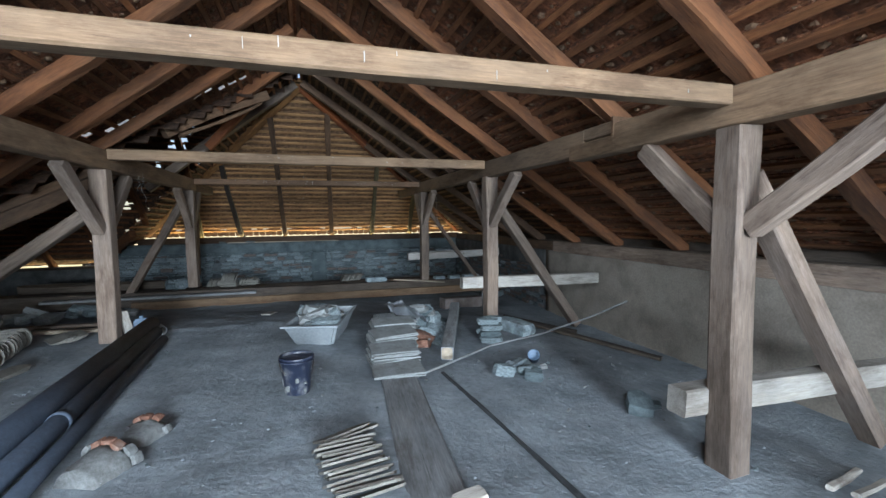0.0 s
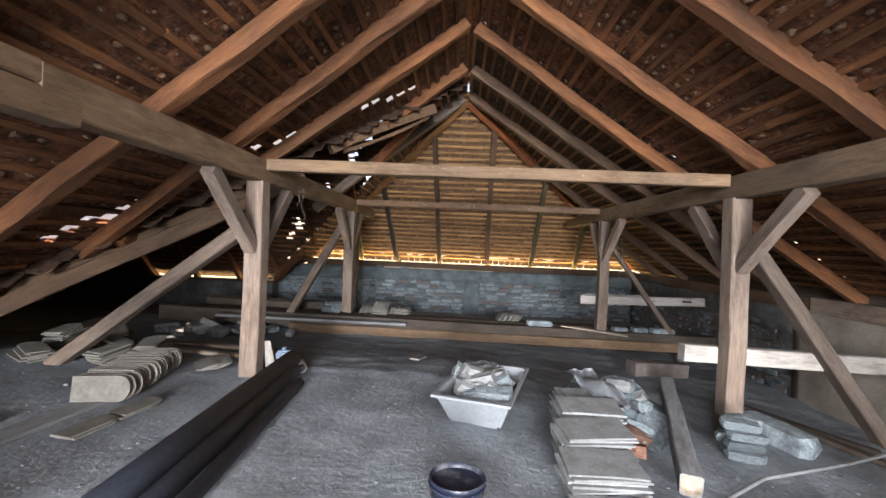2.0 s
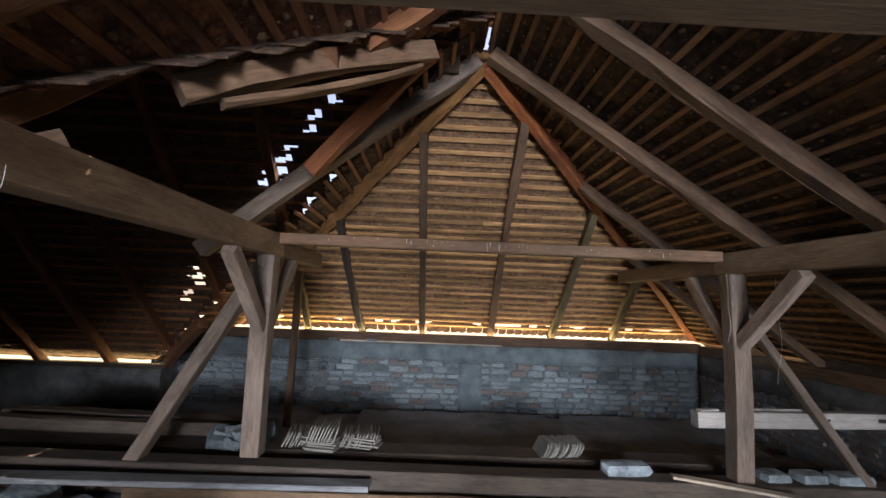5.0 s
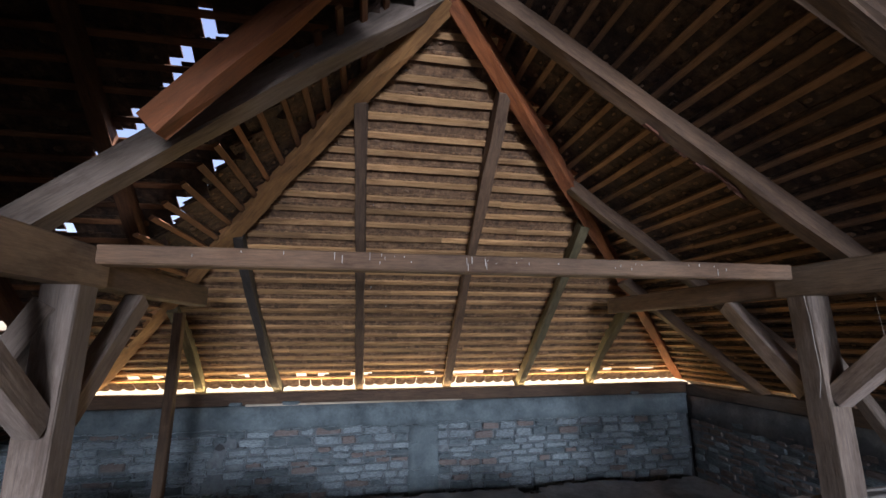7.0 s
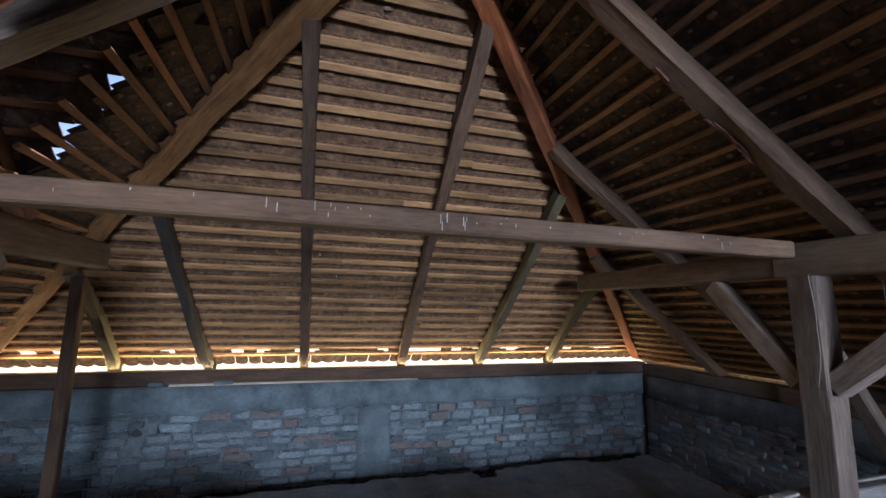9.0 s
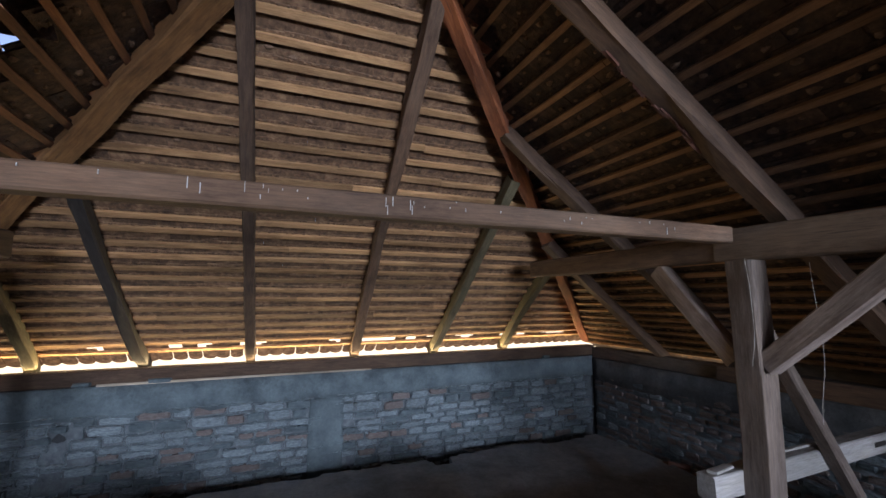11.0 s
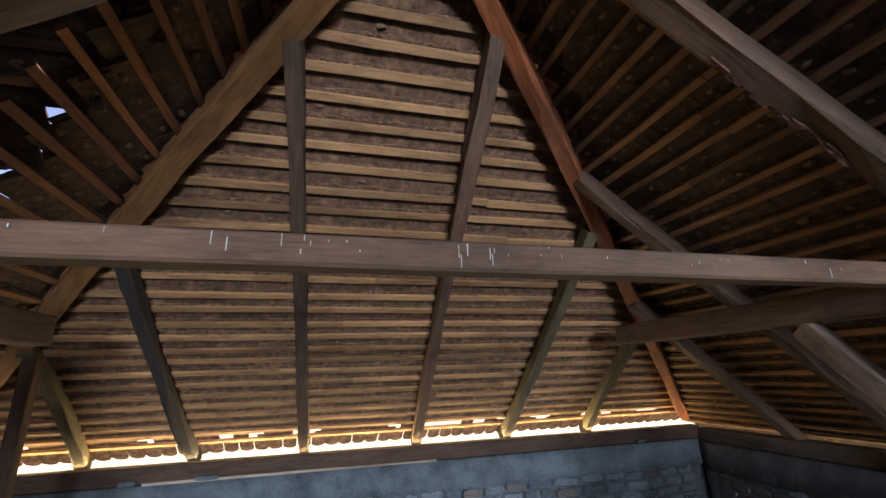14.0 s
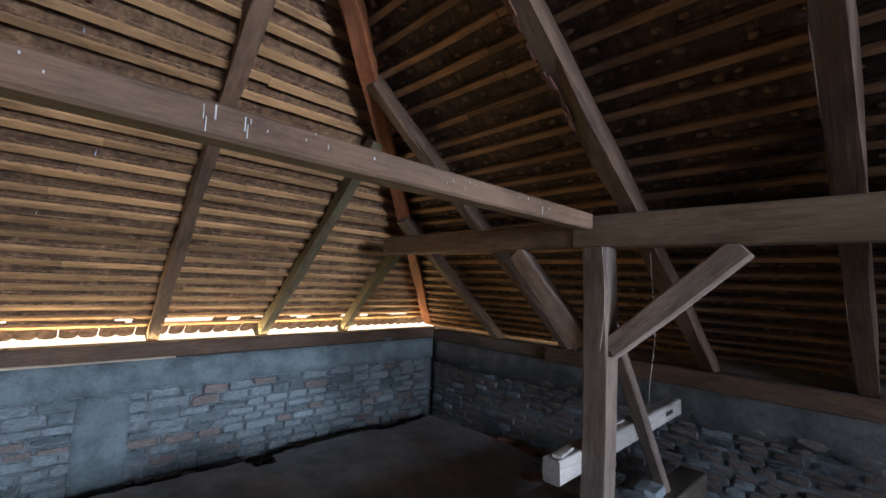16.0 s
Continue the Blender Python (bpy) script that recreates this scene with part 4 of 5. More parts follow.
def leaning_row(at, rz, n, pitch, lean, label, seed, size=1.0, name="roof_tile_stack"):
    """Tiles standing on their long edges, one behind the other along local y, leaning back."""
    rng = random.Random(seed)
    root = tagged(empty(name, at, rz), label, "tile stack", "stacks of roof tiles")
    for i in range(n):
        z = 0.09 * size * abs(math.cos(math.radians(lean))) + 0.008
        m = pose(rng.uniform(-0.02, 0.02), i * pitch, z + rng.uniform(-0.004, 0.006), 90 - lean + rng.uniform(-3, 3), 0, rng.uniform(-4, 4)) @ pose(0, 0, 0, 0, 0, -90) @ Matrix.Scale(size, 4) @ pose(0, -0.19, 0)
        piece(root, "roof_tile", TILE_MESH, m)
    return root


def flat_stack(at, rz, n, label, seed, spread=0.02, name="roof_tile_stack", meshes=None, tilt=0.0, dy=0.0):
    """Tiles or slabs lying flat on one another."""
    rng = random.Random(seed)
    root = tagged(empty(name, at, rz), label, "tile stack", "stacks of roof tiles")
    for i in range(n):
        me = rng.choice(meshes) if meshes else TILE_MESH
        piece(root, "slab" if name == "slab_stack" else "roof_tile", me, pose(rng.uniform(-spread, spread), i * dy + rng.uniform(-spread, spread), 0.018 * i + 0.012, tilt + rng.uniform(-1.5, 1.5), rng.uniform(-2, 2), rng.uniform(-6, 6)))
    return root


def rubble(name, label, cx, cy, rx, ry, n, size, seed, mats, group="rubble", z=None, heap=0.15):
    """A loose heap: each lump is a part of the heap."""
    rng = random.Random(seed)
    root = tagged(empty(name, (cx, cy, ground_z(cx, cy) if z is None else z)), label, "rubble", group)
    for i in range(n):
        a, r = rng.uniform(0, 2 * math.pi), math.sqrt(rng.random())
        x, y = rx * r * math.cos(a), ry * r * math.sin(a)
        s = size * rng.uniform(0.5, 1.25)
        me = rng.choice(with_mats[rng.choice(mats)])
        base = (ground_z(cx + x, cy + y) - ground_z(cx, cy)) if z is None else 0
        ob = piece(root, "lump", me, pose(x, y, base + s * 0.25 + heap * (1 - r) * rng.uniform(0.3, 1), rng.uniform(-25, 25), rng.uniform(-25, 25), rng.uniform(0, 360)) @ Matrix.Diagonal((s * rng.uniform(0.8, 1.5), s * rng.uniform(0.6, 1.0), s * rng.uniform(0.3, 0.7), 1)))
    return root


with_mats = {"stone": STONES, "brick": with_material(RAW, RED_BRICK), "pale": PALE_STONES, "tile": with_material(RAW, SLAB_STONE), "mortar": with_material(RAW, MORTAR)}

# standing and lying stacks
leaning_row((-3.36, -0.98, 0), 12, 22, 0.048, 9, "row of dusty clay roof tiles standing on edge", 1, 1.22)
leaning_row((-3.15, 0.12, 0), -50, 6, 0.04, 70, "fanned out clay roof tiles beside a stack", 2)
flat_stack((-3.04, -1.68, 0.0), -8, 2, "two flat roof tiles lying on the floor", 3)
flat_stack((-2.99, -1.30, 0.0), -6, 2, "two flat roof tiles lying on the floor", 4)
leaning_row((0.10, -4.02, -0.03), 8, 14, 0.046, -58, "slanting row of old roof tiles on the floor", 5)
leaning_row((0.06, -3.34, -0.02), 24, 2, 0.05, -66, "two roof tiles leaning on the end of a row", 6)
flat_stack((0.62, -2.10, -0.05), 2, 2, "broad flat slabs stacked on a board", 7, 0.015, "slab_stack", SLAB_MESHES, 4)
flat_stack((0.66, -1.75, -0.08), 3, 9, "broad flat slabs stacked on a board", 8, 0.02, "slab_stack", SLAB_MESHES, 4, 0.004)
flat_stack((0.72, -1.38, -0.08), 2, 13, "broad flat slabs stacked high on a board", 9, 0.03, "slab_stack", SLAB_MESHES, 4, 0.004)
flat_stack((0.80, -1.02, -0.09), -3, 16, "broad flat slabs stacked high on a board", 10, 0.04, "slab_stack", SLAB_MESHES, 4, 0.004)
flat_stack((0.88, -0.66, -0.10), 4, 15, "broad flat slabs stacked high on a board", 11, 0.05, "slab_stack", SLAB_MESHES, 5, 0.004)
BIG_TILE = shared("roof_tile_large", rounded_tile_bm(0.21, 0.42, 0.018), STACK_TILE)
for i, (x, y, rz, n) in enumerate(((-5.55, 1.30, 25, 11), (-4.85, 1.05, 40, 8), (-5.3, 0.55, 10, 12), (-4.45, 0.62, 70, 7), (-3.95, 0.30, 15, 9), (-4.30, -0.02, -10, 8), (-4.95, 0.0, 60, 6))):
    flat_stack((x, y, ground_z(x, y)), rz, n, "untidy pile of dark dusty roof tiles", 20 + i, 0.05, meshes=[BIG_TILE], tilt=6)
# on the floor beam of the far truss
BEAM_TOP = 0.07
leaning_row((-2.40, 4.70, -0.03), -80, 12, 0.034, 25, "bundle of clay roof tiles leaning on the floor beam", 30)
flat_stack((-1.80, 4.50, -0.02), 80, 8, "flat roof tiles stacked on the floor beam", 31, 0.03)
leaning_row((-1.75, 4.72, -0.03), -85, 11, 0.038, 25, "bundle of clay roof tiles leaning on the floor beam", 32)
leaning_row((0.60, 4.68, -0.06), -85, 13, 0.036, 30, "bundle of clay roof tiles leaning on the floor beam", 33)
timber("log", (-6.2, 5.35, 0.02), (-2.7, 5.15, 0.0), 0.20, 0.20, WOOD_DARK, "old round log lying behind the floor beam", "timber", wobble=0.02)
timber("log", (-6.0, 4.98, 0.06), (-3.2, 4.95, 0.05), 0.16, 0.15, WOOD_DARK, "old dusty timber lying behind the floor beam", "timber", wobble=0.02)
leaning_row((-2.08, 4.52, 0.08), -86, 9, 0.036, 20, "bundle of clay roof tiles leaning on the stack", 35, 1.1)
flat_stack((-1.35, 4.60, -0.02), 75, 6, "flat roof tiles stacked behind the floor beam", 36, 0.04)
rubble("stone_heap", "grey stones lying on the floor beam by the post", -2.75, 4.6, 0.45, 0.18, 10, 0.30, 34, ("stone", "pale"), z=0.0)
for i, (x, w) in enumerate(((1.35, 0.55), (2.95, 0.30), (3.35, 0.32), (3.8, 0.5))):
    ob = mesh_object("stone_block", lump_bm(random.Random(40 + i), w, 0.22, 0.13, 0.10), STONE)
    ob.matrix_basis = pose(x, 4.12, 0.02 if x < 2 else -0.03, 0, 0, 4)
    tagged(ob, "grey stone block resting on the floor beam", "stone", "blocks on the floor beam")

# timbers on the floor
timber("floor_beam", (-6.4, 4.05, -0.09), (4.75, 4.05, -0.22), 0.26, 0.30, WOOD_DARK, "heavy dusty floor beam under the far truss posts", "beam", "floor beams")
timber("floor_beam", (-6.4, 4.72, -0.14), (3.9, 4.72, -0.20), 0.36, 0.24, WOOD_DARK, "dusty old timber lying behind the floor beam", "beam", "floor beams")
timber("plank", (-3.63, 3.80, -0.23), (3.95, 3.74, -0.27), 0.06, 0.17, WOOD_BEAM, "long light brown plank lying on edge along the floor beam", "plank", wobble=0.01)
timber("plank", (-5.0, 3.62, -0.02), (-1.3, 3.70, -0.05), 0.20, 0.05, WOOD_DUST, "grey dusty plank lying along the floor beam", "plank")
timber("plank", (1.75, 3.95, 0.02), (2.95, 3.68, -0.07), 0.12, 0.03, WOOD_PALE, "pale board lying across the floor beam", "plank")
timber("plank", (0.33, -5.6, -0.055), (0.68, -1.6, -0.075), 0.34, 0.045, WOOD_DUST, "grey dusty plank lying flat on the floor", "plank")
timber("dark_hose", (1.14, -1.95, -0.17), (1.36, -5.2, -0.19), 0.035, 0.03, JOINT, "thin dark hose lying straight across the floor", "hose", wobble=0.015)
log = timber("log", (1.30, -1.62, -0.08), (2.08, 0.36, 0.02), 0.14, 0.15, WOOD_DUST, "short square timber with a pale cut end", "timber", wobble=0.012)
part("cut_end", timber_bm(0.004, 0.125, 0.135, 0.0, 0.45, 0.02), WOOD_PALE, log, "pale sawn end").location = (-0.003, 0, 0)
timber("plank", (-4.05, 0.78, 0.02), (-2.75, 0.55, 0.03), 0.10, 0.04, WOOD_PALE, "pale broken board lying on the floor", "plank", "loose boards")
timber("plank", (-4.2, 1.10, 0.02), (-2.6, 0.95, 0.02), 0.12, 0.04, WOOD_GREY, "grey broken board lying on the floor", "plank", "loose boards")
timber("plank", (-5.3, 0.55, 0.06), (-3.7, 0.30, 0.06), 0.16, 0.05, WOOD_GREY, "grey broken board lying on the floor", "plank", "loose boards")
timber("floor_beam", (-3.75, -6.0, -0.035), (-3.45, -0.9, -0.035), 0.24, 0.10, WOOD_DUST, "half-buried floor joist under dust", "beam", "floor beams")
timber("board", (-4.2, -1.42, 0.015), (-3.75, -1.50, 0.02), 0.07, 0.03, WOOD_DARK, "short dark scrap of wood on the floor", "wood scrap")
timber("concrete_kerb", (2.45, 2.25, -0.30), (3.35, 2.43, -0.34), 0.26, 0.22, BRICK, "brown-grey masonry block lying on the floor", "block", wobble=0.004)
for i, (x0, y0, x1, y1) in enumerate(((3.4, 0.6, 4.6, -1.4), (3.2, 0.9, 4.3, 0.2))):
    timber("plank", (x0, y0, ground_z(x0, y0) + 0.04), (x1, y1, ground_z(x1, y1) + 0.04), 0.12, 0.05, WOOD_DARK, "dark board lying beside the side wall", "plank", "boards by the wall")


for x0, y0, x1, y1 in ((2.93, -4.44, 3.62, -4.22), (3.02, -4.53, 3.66, -4.36)):
    timber("plank", (x0, y0, ground_z(x0, y0) + 0.05), (x1, y1, ground_z(x1, y1) + 0.05), 0.05, 0.03, WOOD_WHITE, "narrow white slat lying by the side wall", "slat", "white slats")
timber("board", (-0.86, 1.02, ground_z(-0.86, 1.02) + 0.03), (-0.78, 1.30, ground_z(-0.78, 1.3) + 0.04), 0.14, 0.02, WOOD_FADED, "small pale piece of board on the floor", "wood scrap")

# pipes
def tube_bm(p, q, r, t=0.006, seg=20, socket=0.0):
    length = (Vector(q) - Vector(p)).length
    bm = bmesh.new()
    prof = [(0, r), (length, r)] if not socket else [(0, r), (length - 0.13, r), (length - 0.12, r + socket), (length, r + socket)]
    inner = [(x, rr - t) for x, rr in reversed(prof)]
    rings = [[bm.verts.new((x, rr * math.cos(2 * math.pi * k / seg), rr * math.sin(2 * math.pi * k / seg))) for k in range(seg)] for x, rr in prof + inner]
    for a, b in zip(rings, rings[1:] + rings[:1]):
        for k in range(seg):
            bm.faces.new((a[k], a[(k + 1) % seg], b[(k + 1) % seg], b[k]))
    bmesh.ops.recalc_face_normals(bm, faces=bm.faces)
    return bm


def pipe(p, q, r, label, mat=PIPE, name="plastic_pipe", socket=0.0, group="long pipes", ring_at=None):
    root = tagged(empty(name, p), label, "pipe", group)
    m = axis_matrix((0, 0, 0), Vector(q) - Vector(p))
    ob = part("tube", tube_bm(p, q, r, socket=socket), mat, root, smooth=True)
    ob.matrix_basis = m
    if ring_at:
        ob = part("socket_ring", tube_bm((0, 0, 0), (0.07, 0, 0), r + 0.008, 0.007), mat, root, "raised socket ring", smooth=True)
        ob.matrix_basis = m @ Matrix.Translation((ring_at, 0, 0))
    return root


pipe((-2.17, 0.20, 0.13), (-1.89, -5.6, 0.105), 0.10, "long dark grey plastic drain pipe lying on the floor")
pipe((-2.04, -0.05, 0.085), (-1.66, -5.6, 0.07), 0.066, "long dark grey plastic drain pipe with socket", ring_at=2.55)
pipe((-1.88, -0.35, 0.055), (-1.49, -5.6, 0.05), 0.048, "thinner dark plastic pipe lying beside the others")
pipe((-2.12, 0.30, 0.06), (-2.02, 0.10, 0.06), 0.055, "short shiny zinc pipe stub", ZINC, "zinc_pipe", group="pipe stubs")


def lathe(profile, seg=24):
    bm = bmesh.new()
    rings = [[bm.verts.new((r * math.cos(2 * math.pi * k / seg), r * math.sin(2 * math.pi * k / seg), z)) for k in range(seg)] for r, z in profile]
    for a, b in zip(rings, rings[1:]):
        for k in range(seg):
            bm.faces.new((a[k], a[(k + 1) % seg], b[(k + 1) % seg], b[k]))
    bm.faces.new(rings[0][::-1])
    bm.faces.new(rings[-1])
    bmesh.ops.recalc_face_normals(bm, faces=bm.faces)
    return bm


def bent_rod(name, pts, r, mat, parent, label=""):
    """A round rod through points."""
    cu = bpy.data.curves.new(name, 'CURVE')
    cu.dimensions, cu.bevel_depth, cu.bevel_resolution = '3D', r, 2
    sp = cu.splines.new('POLY')
    sp.points.add(len(pts) - 1)
    for p, c in zip(sp.points, pts):
        p.co = (*c, 1)
    tmp = bpy.data.objects.new(name, cu)
    scene.collection.objects.link(tmp)
    me = bpy.data.meshes.new_from_object(tmp)
    bpy.data.objects.remove(tmp)
    me.materials.clear()
    me.materials.append(mat)
    ob = new(name, me)
    if parent is not None:
        ob.parent = parent
    if label:
        tagged(ob, label=label)
    return ob


tagged(bent_rod("pole", [(0.74, -2.26, -0.07), (1.30, -1.84, -0.10), (1.95, -1.38, -0.12), (2.9, -0.98, -0.16), (4.0, -0.62, -0.08), (4.78, -0.48, 0.08)], 0.014, WOOD_DUST, None), "thin crooked pole lying aslant over the rubble", "pole")

# mortar bucket
bucket = tagged(empty("bucket", (-0.30, -2.42, ground_z(-0.30, -2.42) + 0.005), 20), "black plastic builder's bucket spattered with mortar", "bucket")
part("shell", lathe([(0.098, 0.0), (0.10, 0.004), (0.135, 0.30), (0.143, 0.305), (0.143, 0.318), (0.137, 0.322), (0.130, 0.30), (0.095, 0.012)]), BLACK_PLASTIC, bucket, smooth=True)
part("rim", lathe([(0.136, 0.282), (0.147, 0.284), (0.147, 0.292), (0.136, 0.294)]), BLACK_PLASTIC, bucket, "thick reinforcing rim")
bent_rod("handle", [(0.145 * math.cos(a), 0.145 * math.sin(a) * 0.35 - 0.12 * math.sin(a), 0.29 - 0.16 * math.sin(a)) for a in [math.pi * k / 14 for k in range(15)]], 0.004, IRON, bucket, "thin wire handle")
rngb = random.Random(9)
for _ in range(16):
    a, z = rngb.uniform(0, 2 * math.pi), rngb.uniform(0.02, 0.27)
    r = 0.10 + z * 0.117
    bm = lump_bm(rngb, 0.008, rngb.uniform(0.01, 0.05), rngb.uniform(0.01, 0.06))
    ob = part("mortar_splash", bm, MORTAR, bucket, "dried pale mortar splash")
    ob.matrix_basis = pose(r * math.cos(a), r * math.sin(a), z, 0, 0, math.degrees(a))


# mixing tub full of rubble
def tub_shell(x0, y0, x1, y1, h, t=0.012):
    """An open trough, wider at the top: outer and inner skin."""
    bm = bmesh.new()
    loops = []
    for s, z in ((0.72, 0.0), (1.0, h), (1.06, h), (1.06, h + 0.02), (0.97, h + 0.02), (0.70, t)):
        loops.append([bm.verts.new((x * s, y * s, z)) for x, y in ((x0, y0), (x1, y0), (x1, y1), (x0, y1))])
    for a, b in zip(loops, loops[1:]):
        for k in range(4):
            bm.faces.new((a[k], a[(k + 1) % 4], b[(k + 1) % 4], b[k]))
    bm.faces.new(loops[0][::-1])
    bm.faces.new(loops[-1])
    bmesh.ops.recalc_face_normals(bm, faces=bm.faces)
    bmesh.ops.bevel(bm, geom=[e for e in bm.edges if abs((e.verts[0].co - e.verts[1].co).z) > 0.1], offset=0.03, segments=2, affect='EDGES')
    return bm


tub = tagged(empty("mixing_tub", (-0.04, -0.60, ground_z(-0.04, -0.6) + 0.008), -16), "pale grey plastic mixing tub heaped with rubble", "tub")
part("tub_shell", tub_shell(-0.31, -0.56, 0.31, 0.56, 0.25), TUB_PLASTIC, tub)
rubble("rubble_load", "broken bricks and plaster lumps filling a tub", -0.04, -0.60, 0.19, 0.38, 52, 0.23, 51, ("stone", "tile", "mortar", "tile"), z=0.17, heap=0.15)

# heaps
rubble("rubble_heap", "loose heap of stones and broken tiles by the post", 1.28, -0.20, 0.36, 0.55, 60, 0.33, 52, ("stone", "tile", "pale"), heap=0.34)
rubble("rubble_heap", "few red brick pieces lying in a heap", 1.16, -0.70, 0.14, 0.34, 9, 0.26, 53, ("brick", "brick", "tile"), heap=0.16)
rubble("brick_lumps", "broken bricks with pale mortar on the floor", 2.05, -2.0, 0.26, 0.20, 9, 0.20, 54, ("pale", "stone", "mortar"), heap=0.06)


def broken_ridge_tile(x, y, rz, r, length, seed):
    """A half-round lump of bedding mortar with the broken rim of a red ridge tile round its end."""
    rng = random.Random(seed)
    root = tagged(empty("broken_ridge_tile", (x, y, ground_z(x, y)), rz), "broken red ridge tile clogged with grey mortar", "ridge tile", "broken ridge tiles")
    bm = bmesh.new()
    rings = []
    for i in range(7):
        f = i / 6
        k = 1.0 - 0.25 * (1 - f) ** 2
        rings.append([bm.verts.new((r * k * math.cos(math.pi * m / 10) * rng.uniform(0.9, 1.05), length * (f - 1), r * 0.8 * k * math.sin(math.pi * m / 10) * rng.uniform(0.85, 1.08) - 0.01)) for m in range(11)])
    for a, b in zip(rings, rings[1:]):
        for m in range(10):
            bm.faces.new((a[m], a[m + 1], b[m + 1], b[m]))
    bm.faces.new(rings[0])
    bm.faces.new(rings[-1][::-1])
    bmesh.ops.recalc_face_normals(bm, faces=bm.faces)
    part("mortar_core", bm, MORTAR, root, "lumpy grey mortar", smooth=True)
    for m in range(7):
        if m in (1, 5) and seed % 2:
            continue
        a = math.pi * (m + 0.5) / 7
        ob = part("shard", lump_bm(rng, r * 0.46, 0.07, 0.035, 0.2), RED_BRICK if m in (2, 3, 4) else MORTAR, root, "broken red clay rim" if m in (2, 3, 4) else "pale mortar rim")
        ob.matrix_basis = pose(r * 1.05 * math.cos(a), rng.uniform(-0.03, 0.01), r * 0.84 * math.sin(a), 0, 90 - math.degrees(a), 0)
    return root


broken_ridge_tile(-1.27, -2.80, -14, 0.13, 0.20, 55)
broken_ridge_tile(-1.36, -3.18, -22, 0.16, 0.25, 56)
rubble("brick_lumps", "small stones beside the whitewashed beam", 2.70, -3.10, 0.16, 0.12, 4, 0.20, 57, ("stone", "pale"), heap=0.03)
rubble("rubble_heap", "dark rubble lying on the floor of the side wing", -4.6, 3.2, 1.3, 0.5, 26, 0.28, 59, ("stone", "tile"), heap=0.12)
rubble("rubble_heap", "rubble line along the foot of the end wall", 0.6, 8.15, 4.0, 0.12, 9, 0.13, 60, ("stone", "mortar"), heap=0.04)
rubble("rubble_heap", "rubble at the foot of the side wall", 4.4, 5.6, 0.4, 2.2, 30, 0.24, 61, ("stone", "brick", "mortar"), heap=0.06)
rubble("plaster_crumbs", "scattered plaster crumbs on the dusty floor", -0.4, -2.2, 2.6, 2.6, 45, 0.022, 62, ("mortar", "pale", "stone"), heap=0.0)
rubble("plaster_crumbs", "scattered plaster crumbs on the dusty floor", 2.6, -2.4, 1.6, 1.8, 50, 0.028, 63, ("mortar", "pale", "stone"), heap=0.0)
rubble("plaster_crumbs", "scattered plaster crumbs on the dusty floor", -3.8, -2.6, 1.4, 2.0, 40, 0.028, 64, ("mortar", "stone", "tile"), heap=0.0)
# neat brick stack by the post
stack = tagged(empty("brick_stack", (2.22, -0.75, -0.285), -18), "small stack of grey old bricks beside a post", "brick stack")
rngk = random.Random(70)
for layer in range(4):
    for k in range(2):
        piece(stack, "brick", rngk.choice(PALE_STONES if rngk.random() < 0.4 else STONES), pose(rngk.uniform(-0.03, 0.03), k * 0.17 + rngk.uniform(-0.02, 0.02), 0.045 + layer * 0.085, 0, rngk.uniform(-2, 2), rngk.uniform(-8, 8)) @ Matrix.Diagonal((0.33, 0.16, 0.085, 1)))
ob = mesh_object("stone_block", lump_bm(random.Random(71), 0.28, 0.75, 0.22, 0.06), STONE)
ob.matrix_basis = pose(2.85, -0.25, -0.23, 0, 0, 14)
tagged(ob, "long grey stone block behind the brick stack", "stone")
ob = mesh_object("plaster_block", lump_bm(random.Random(72), 0.20, 0.10, 0.06, 0.05), WOOD_WHITE)
ob.matrix_basis = pose(0.62, -4.12, -0.05, 6, 0, 12)
tagged(ob, "white broken plaster block on the floor", "block")
# paint can, canister, sheet, rope
can = tagged(empty("paint_can", (2.40, -1.66, -0.275), 0), "pale blue plastic tub lying on the floor", "tub")
ob = part("can_body", lathe([(0.075, 0), (0.08, 0.005), (0.088, 0.10), (0.092, 0.102), (0.092, 0.112), (0.084, 0.112), (0.076, 0.012)]), BLUE_PLASTIC, can, smooth=True)
ob.matrix_basis = pose(0, 0, 0.03, 35, -30, 0) @ Matrix.Diagonal((0.8, 0.8, 0.8, 1))
canister = tagged(empty("canister", (-2.32, 0.32, 0.0), 25), "pale blue plastic canister leaning by the post", "canister")
bm = box_bm(-0.09, -0.06, 0, 0.09, 0.06, 0.20)
bmesh.ops.bevel(bm, geom=bm.edges[:], offset=0.02, segments=2, affect='EDGES')
part("canister_body", bm, BLUE_PLASTIC, canister)
ob = part("cap", lathe([(0.022, 0.20), (0.024, 0.205), (0.024, 0.23), (0.018, 0.235)], 12), BLUE_PLASTIC, canister)
timber("board", (-2.42, 0.22, 0.0), (-2.46, 0.12, 0.34), 0.12, 0.03, WOOD_WHITE, "pale board leaning on the post", "board", up=(0, 1, 0))
bm = bmesh.new()
ns = 14
sheet = [[bm.verts.new((-0.17 + 0.34 * i / ns, -0.46 + 0.92 * j / ns, 0.09 * noise.noise((i * 0.22, j * 0.22, 1)) + 0.03 * noise.noise((i * 0.7, j * 0.7, 2)) - 0.05 * (abs(i - 7) / 7) ** 2)) for i in range(ns + 1)] for j in range(ns + 1)]
for j in range(ns):
    for i in range(ns):
        bm.faces.new((sheet[j][i], sheet[j][i + 1], sheet[j + 1][i + 1], sheet[j + 1][i]))
bmesh.ops.solidify(bm, geom=bm.faces[:], thickness=0.003)
ob = mesh_object("plastic_sheet", bm, FOIL, smooth=True)
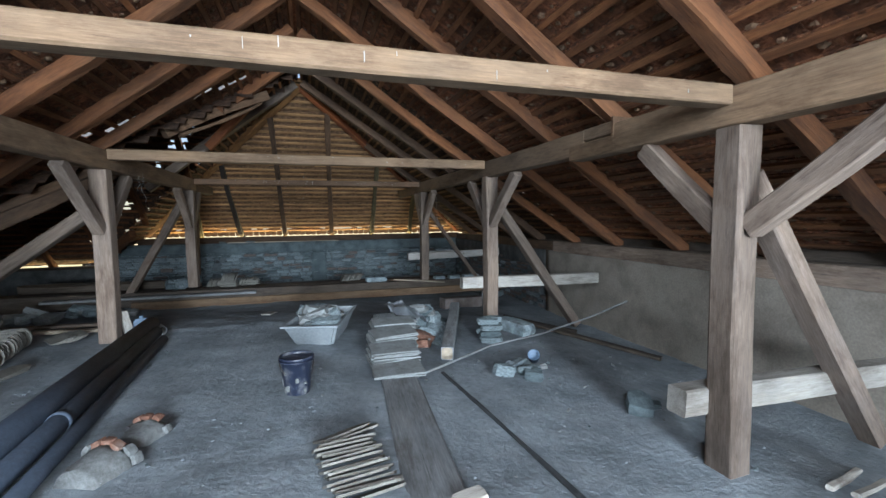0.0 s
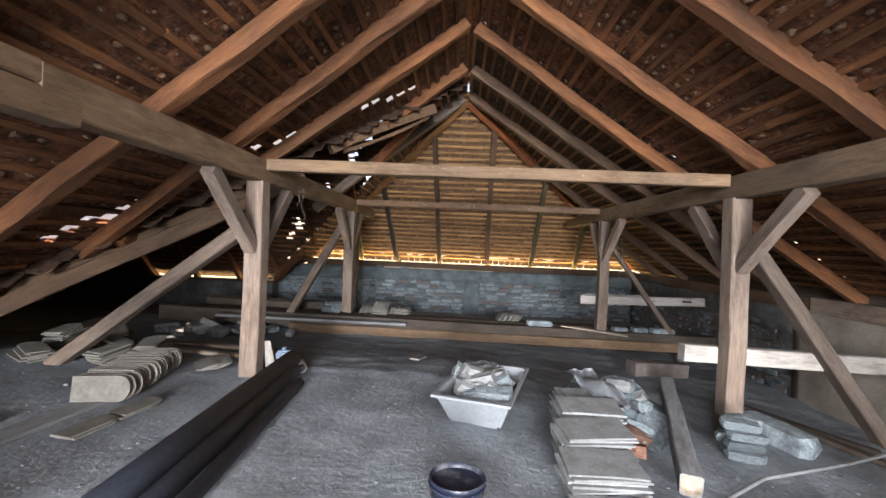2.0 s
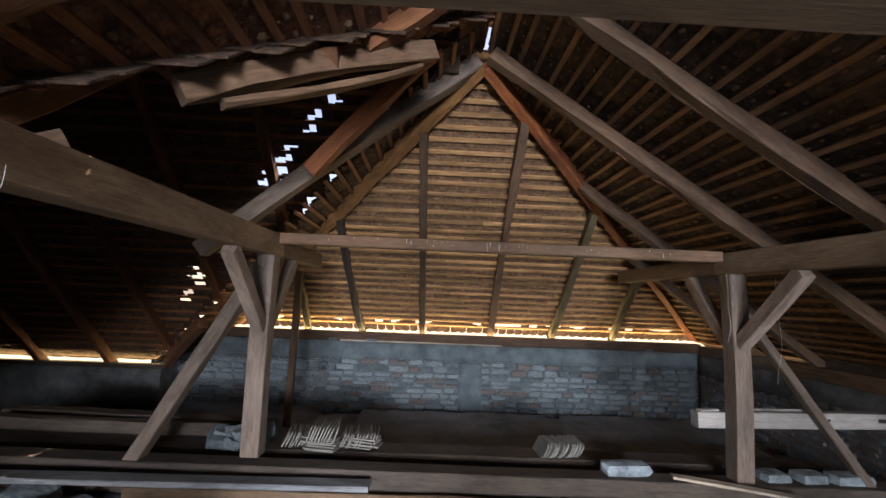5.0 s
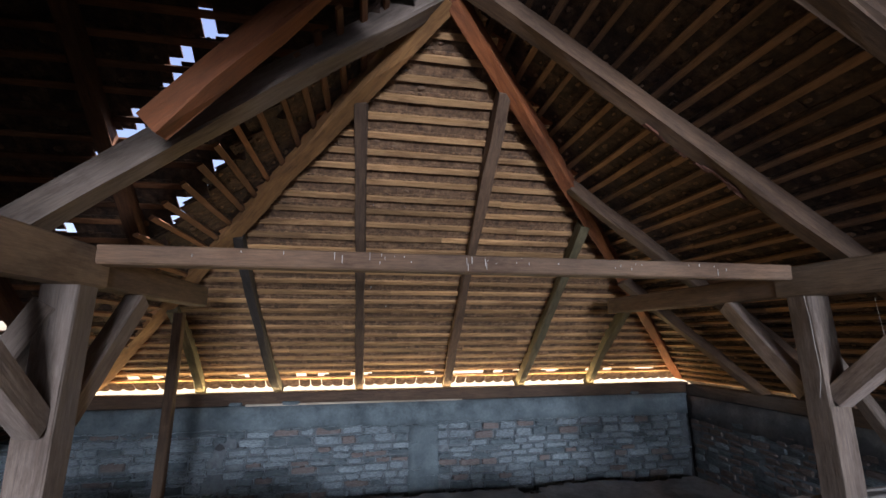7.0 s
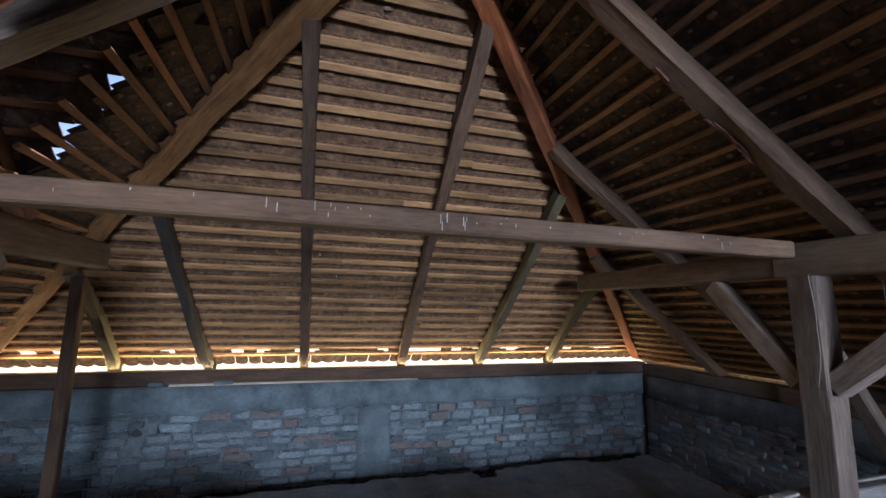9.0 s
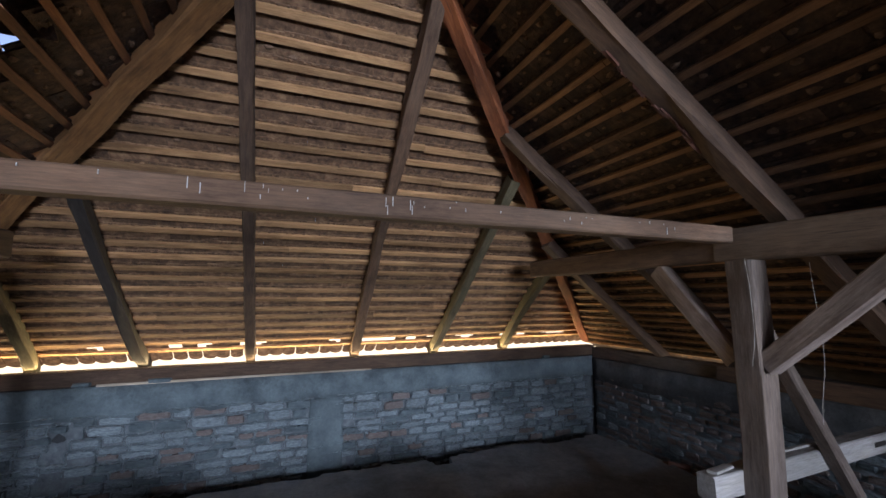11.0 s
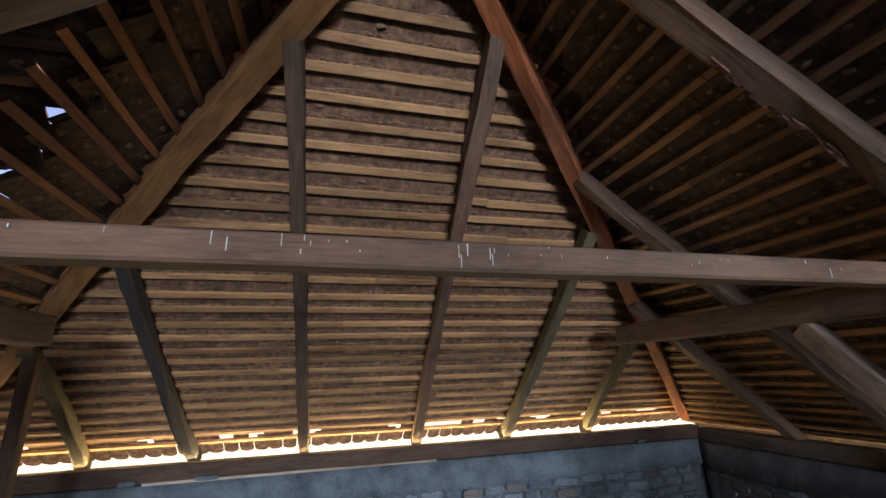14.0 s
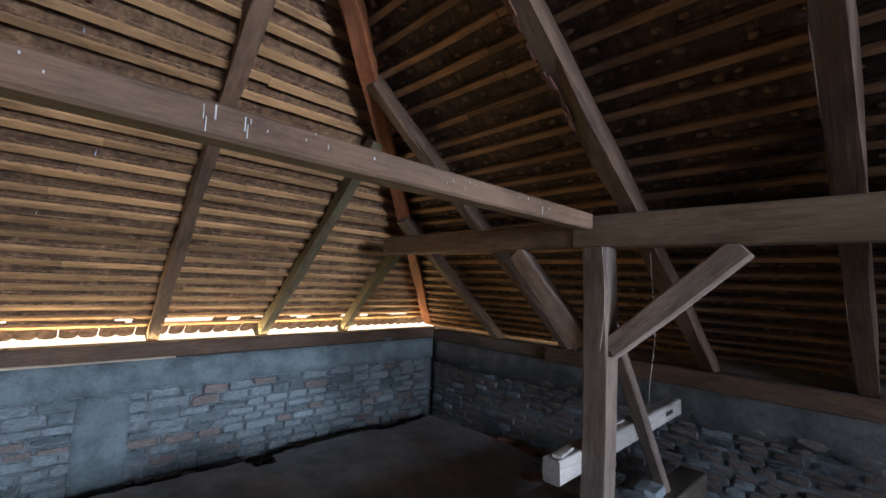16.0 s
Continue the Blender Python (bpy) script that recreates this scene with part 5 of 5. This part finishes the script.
ob.matrix_basis = pose(1.06, -0.50, 0.23, 4, 4, 8)
tagged(ob, "crumpled pale plastic sheet thrown over rubble", "plastic sheet")
rngr = random.Random(80)
pts, p = [], Vector((0, 0, 0.02))
for i in range(70):
    a = i * 0.55
    pts.append((0.10 * math.cos(a) * (1 + 0.4 * math.sin(i * 0.21)), 0.13 * math.sin(a) + 0.04 * math.sin(i * 0.3), 0.02 + 0.0012 * i + 0.012 * math.sin(i * 1.3)))
rope = bent_rod("rope", pts, 0.011, ROPE_FIBRE, None)
rope.location = (-3.15, -2.72, 0.0)
tagged(rope, "tangled coil of old green rope", "rope")
flat_stack((-2.85, -3.15, 0.0), 60, 3, "a few flat tiles beside the rope", 90, 0.05)
# hanging wires and purlin fittings
for i, (x, y, z, l) in enumerate(((-2.43, 1.02, 2.17, 0.42), (2.42, 3.95, 2.13, 0.75), (2.80, 3.75, 2.1, 1.1), (-2.44, 0.9, 2.12, 0.2))):
    w = bent_rod("wire", [(x + 0.02 * math.sin(k * 0.9 + i) * k / 6, y + 0.015 * math.cos(k * 0.7), z - l * k / 10) for k in range(11)], 0.0016, STRING, None)
    tagged(w, "thin pale wire hanging from the purlin", "wire", "hanging wires")

# raised earth slab that stops short of the end wall, leaving a dark ragged gap
bm = bmesh.new()
rngs = random.Random(91)
nu = 110
top, low = [], []
for i in range(nu + 1):
    x = -2.0 + 6.6 * i / nu
    block = math.floor(x * 1.55 + 0.35 * math.sin(x * 3.1))
    y = 8.02 + 0.13 * noise.noise((block * 7.7, 1.3, 0)) + 0.03 * noise.noise((x * 6, 0, 0)) + rngs.uniform(-0.012, 0.012) - (0.25 if 1.5 < x < 1.82 else 0.0)
    lift = 0.03 * noise.noise((block * 3.3, 4.1, 0))
    lane = []
    for k in range(17):
        f = k / 16
        yk = 5.0 + (y - 5.0) * f
        zk = (ground_z(x, 5.0) - 0.03) * (1 - smoothstep(0, 0.5, f)) + (-0.45 + lift * f ** 4) * smoothstep(0, 0.5, f)
        lane.append(bm.verts.new((x, yk, zk + 0.022 * noise.noise((x * 2.3, yk * 2.9, 2)) + 0.012 * noise.noise((x * 8, yk * 8, 6)))))
    top.append(lane)
    low.append(bm.verts.new((x, y + 0.02, -1.0)))
for i in range(nu):
    for k in range(16):
        bm.faces.new((top[i][k], top[i + 1][k], top[i + 1][k + 1], top[i][k + 1]))
    bm.faces.new((top[i][16], top[i + 1][16], low[i + 1], low[i]))
bmesh.ops.recalc_face_normals(bm, faces=bm.faces)
tagged(mesh_object("floor_slab", bm, DIRT), "dusty raised floor slab with a ragged broken edge", "floor", kind="structure")
# rounded eave tiles along the foot of the hip
hip_root = bpy.data.objects["roof_slope_north"]
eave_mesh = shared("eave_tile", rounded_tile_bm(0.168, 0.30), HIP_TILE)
for i in range(58):
    x = -5.05 + i * 0.179
    dy = 8.89 - HIP_Y
    piece(hip_root, "eave_tile", eave_mesh, Matrix.Translation((x, dy, -SH * dy + 0.035)) @ pose(0, 0, 0, -math.degrees(math.atan(SH)), 0, rngs.uniform(-2, 2)))
# loose grit all over the floor
gv, gf = [], []
rngg = random.Random(99)
for _ in range(1300):
    x, y = rngg.uniform(-5.2, 4.7), rngg.triangular(-5.6, 3.6, -3.0)
    v, f = dab_shape(rngg, (x, y, 0), rngg.choice((0.004, 0.005, 0.007, 0.012)))
    o = len(gv)
    zg = ground_z(x, y)
    gv += [(px, py, zg + 0.004 - pz * 1.2) for px, py, pz in v]
    gf += [tuple(o + q for q in reversed(t)) for t in f]
me = bpy.data.meshes.new("floor_grit")
me.from_pydata(gv, [], gf)
me.materials.append(DIRT)
tagged(new("floor_grit", me), "loose grit and plaster crumbs strewn over the floor", "grit", kind="stuff")
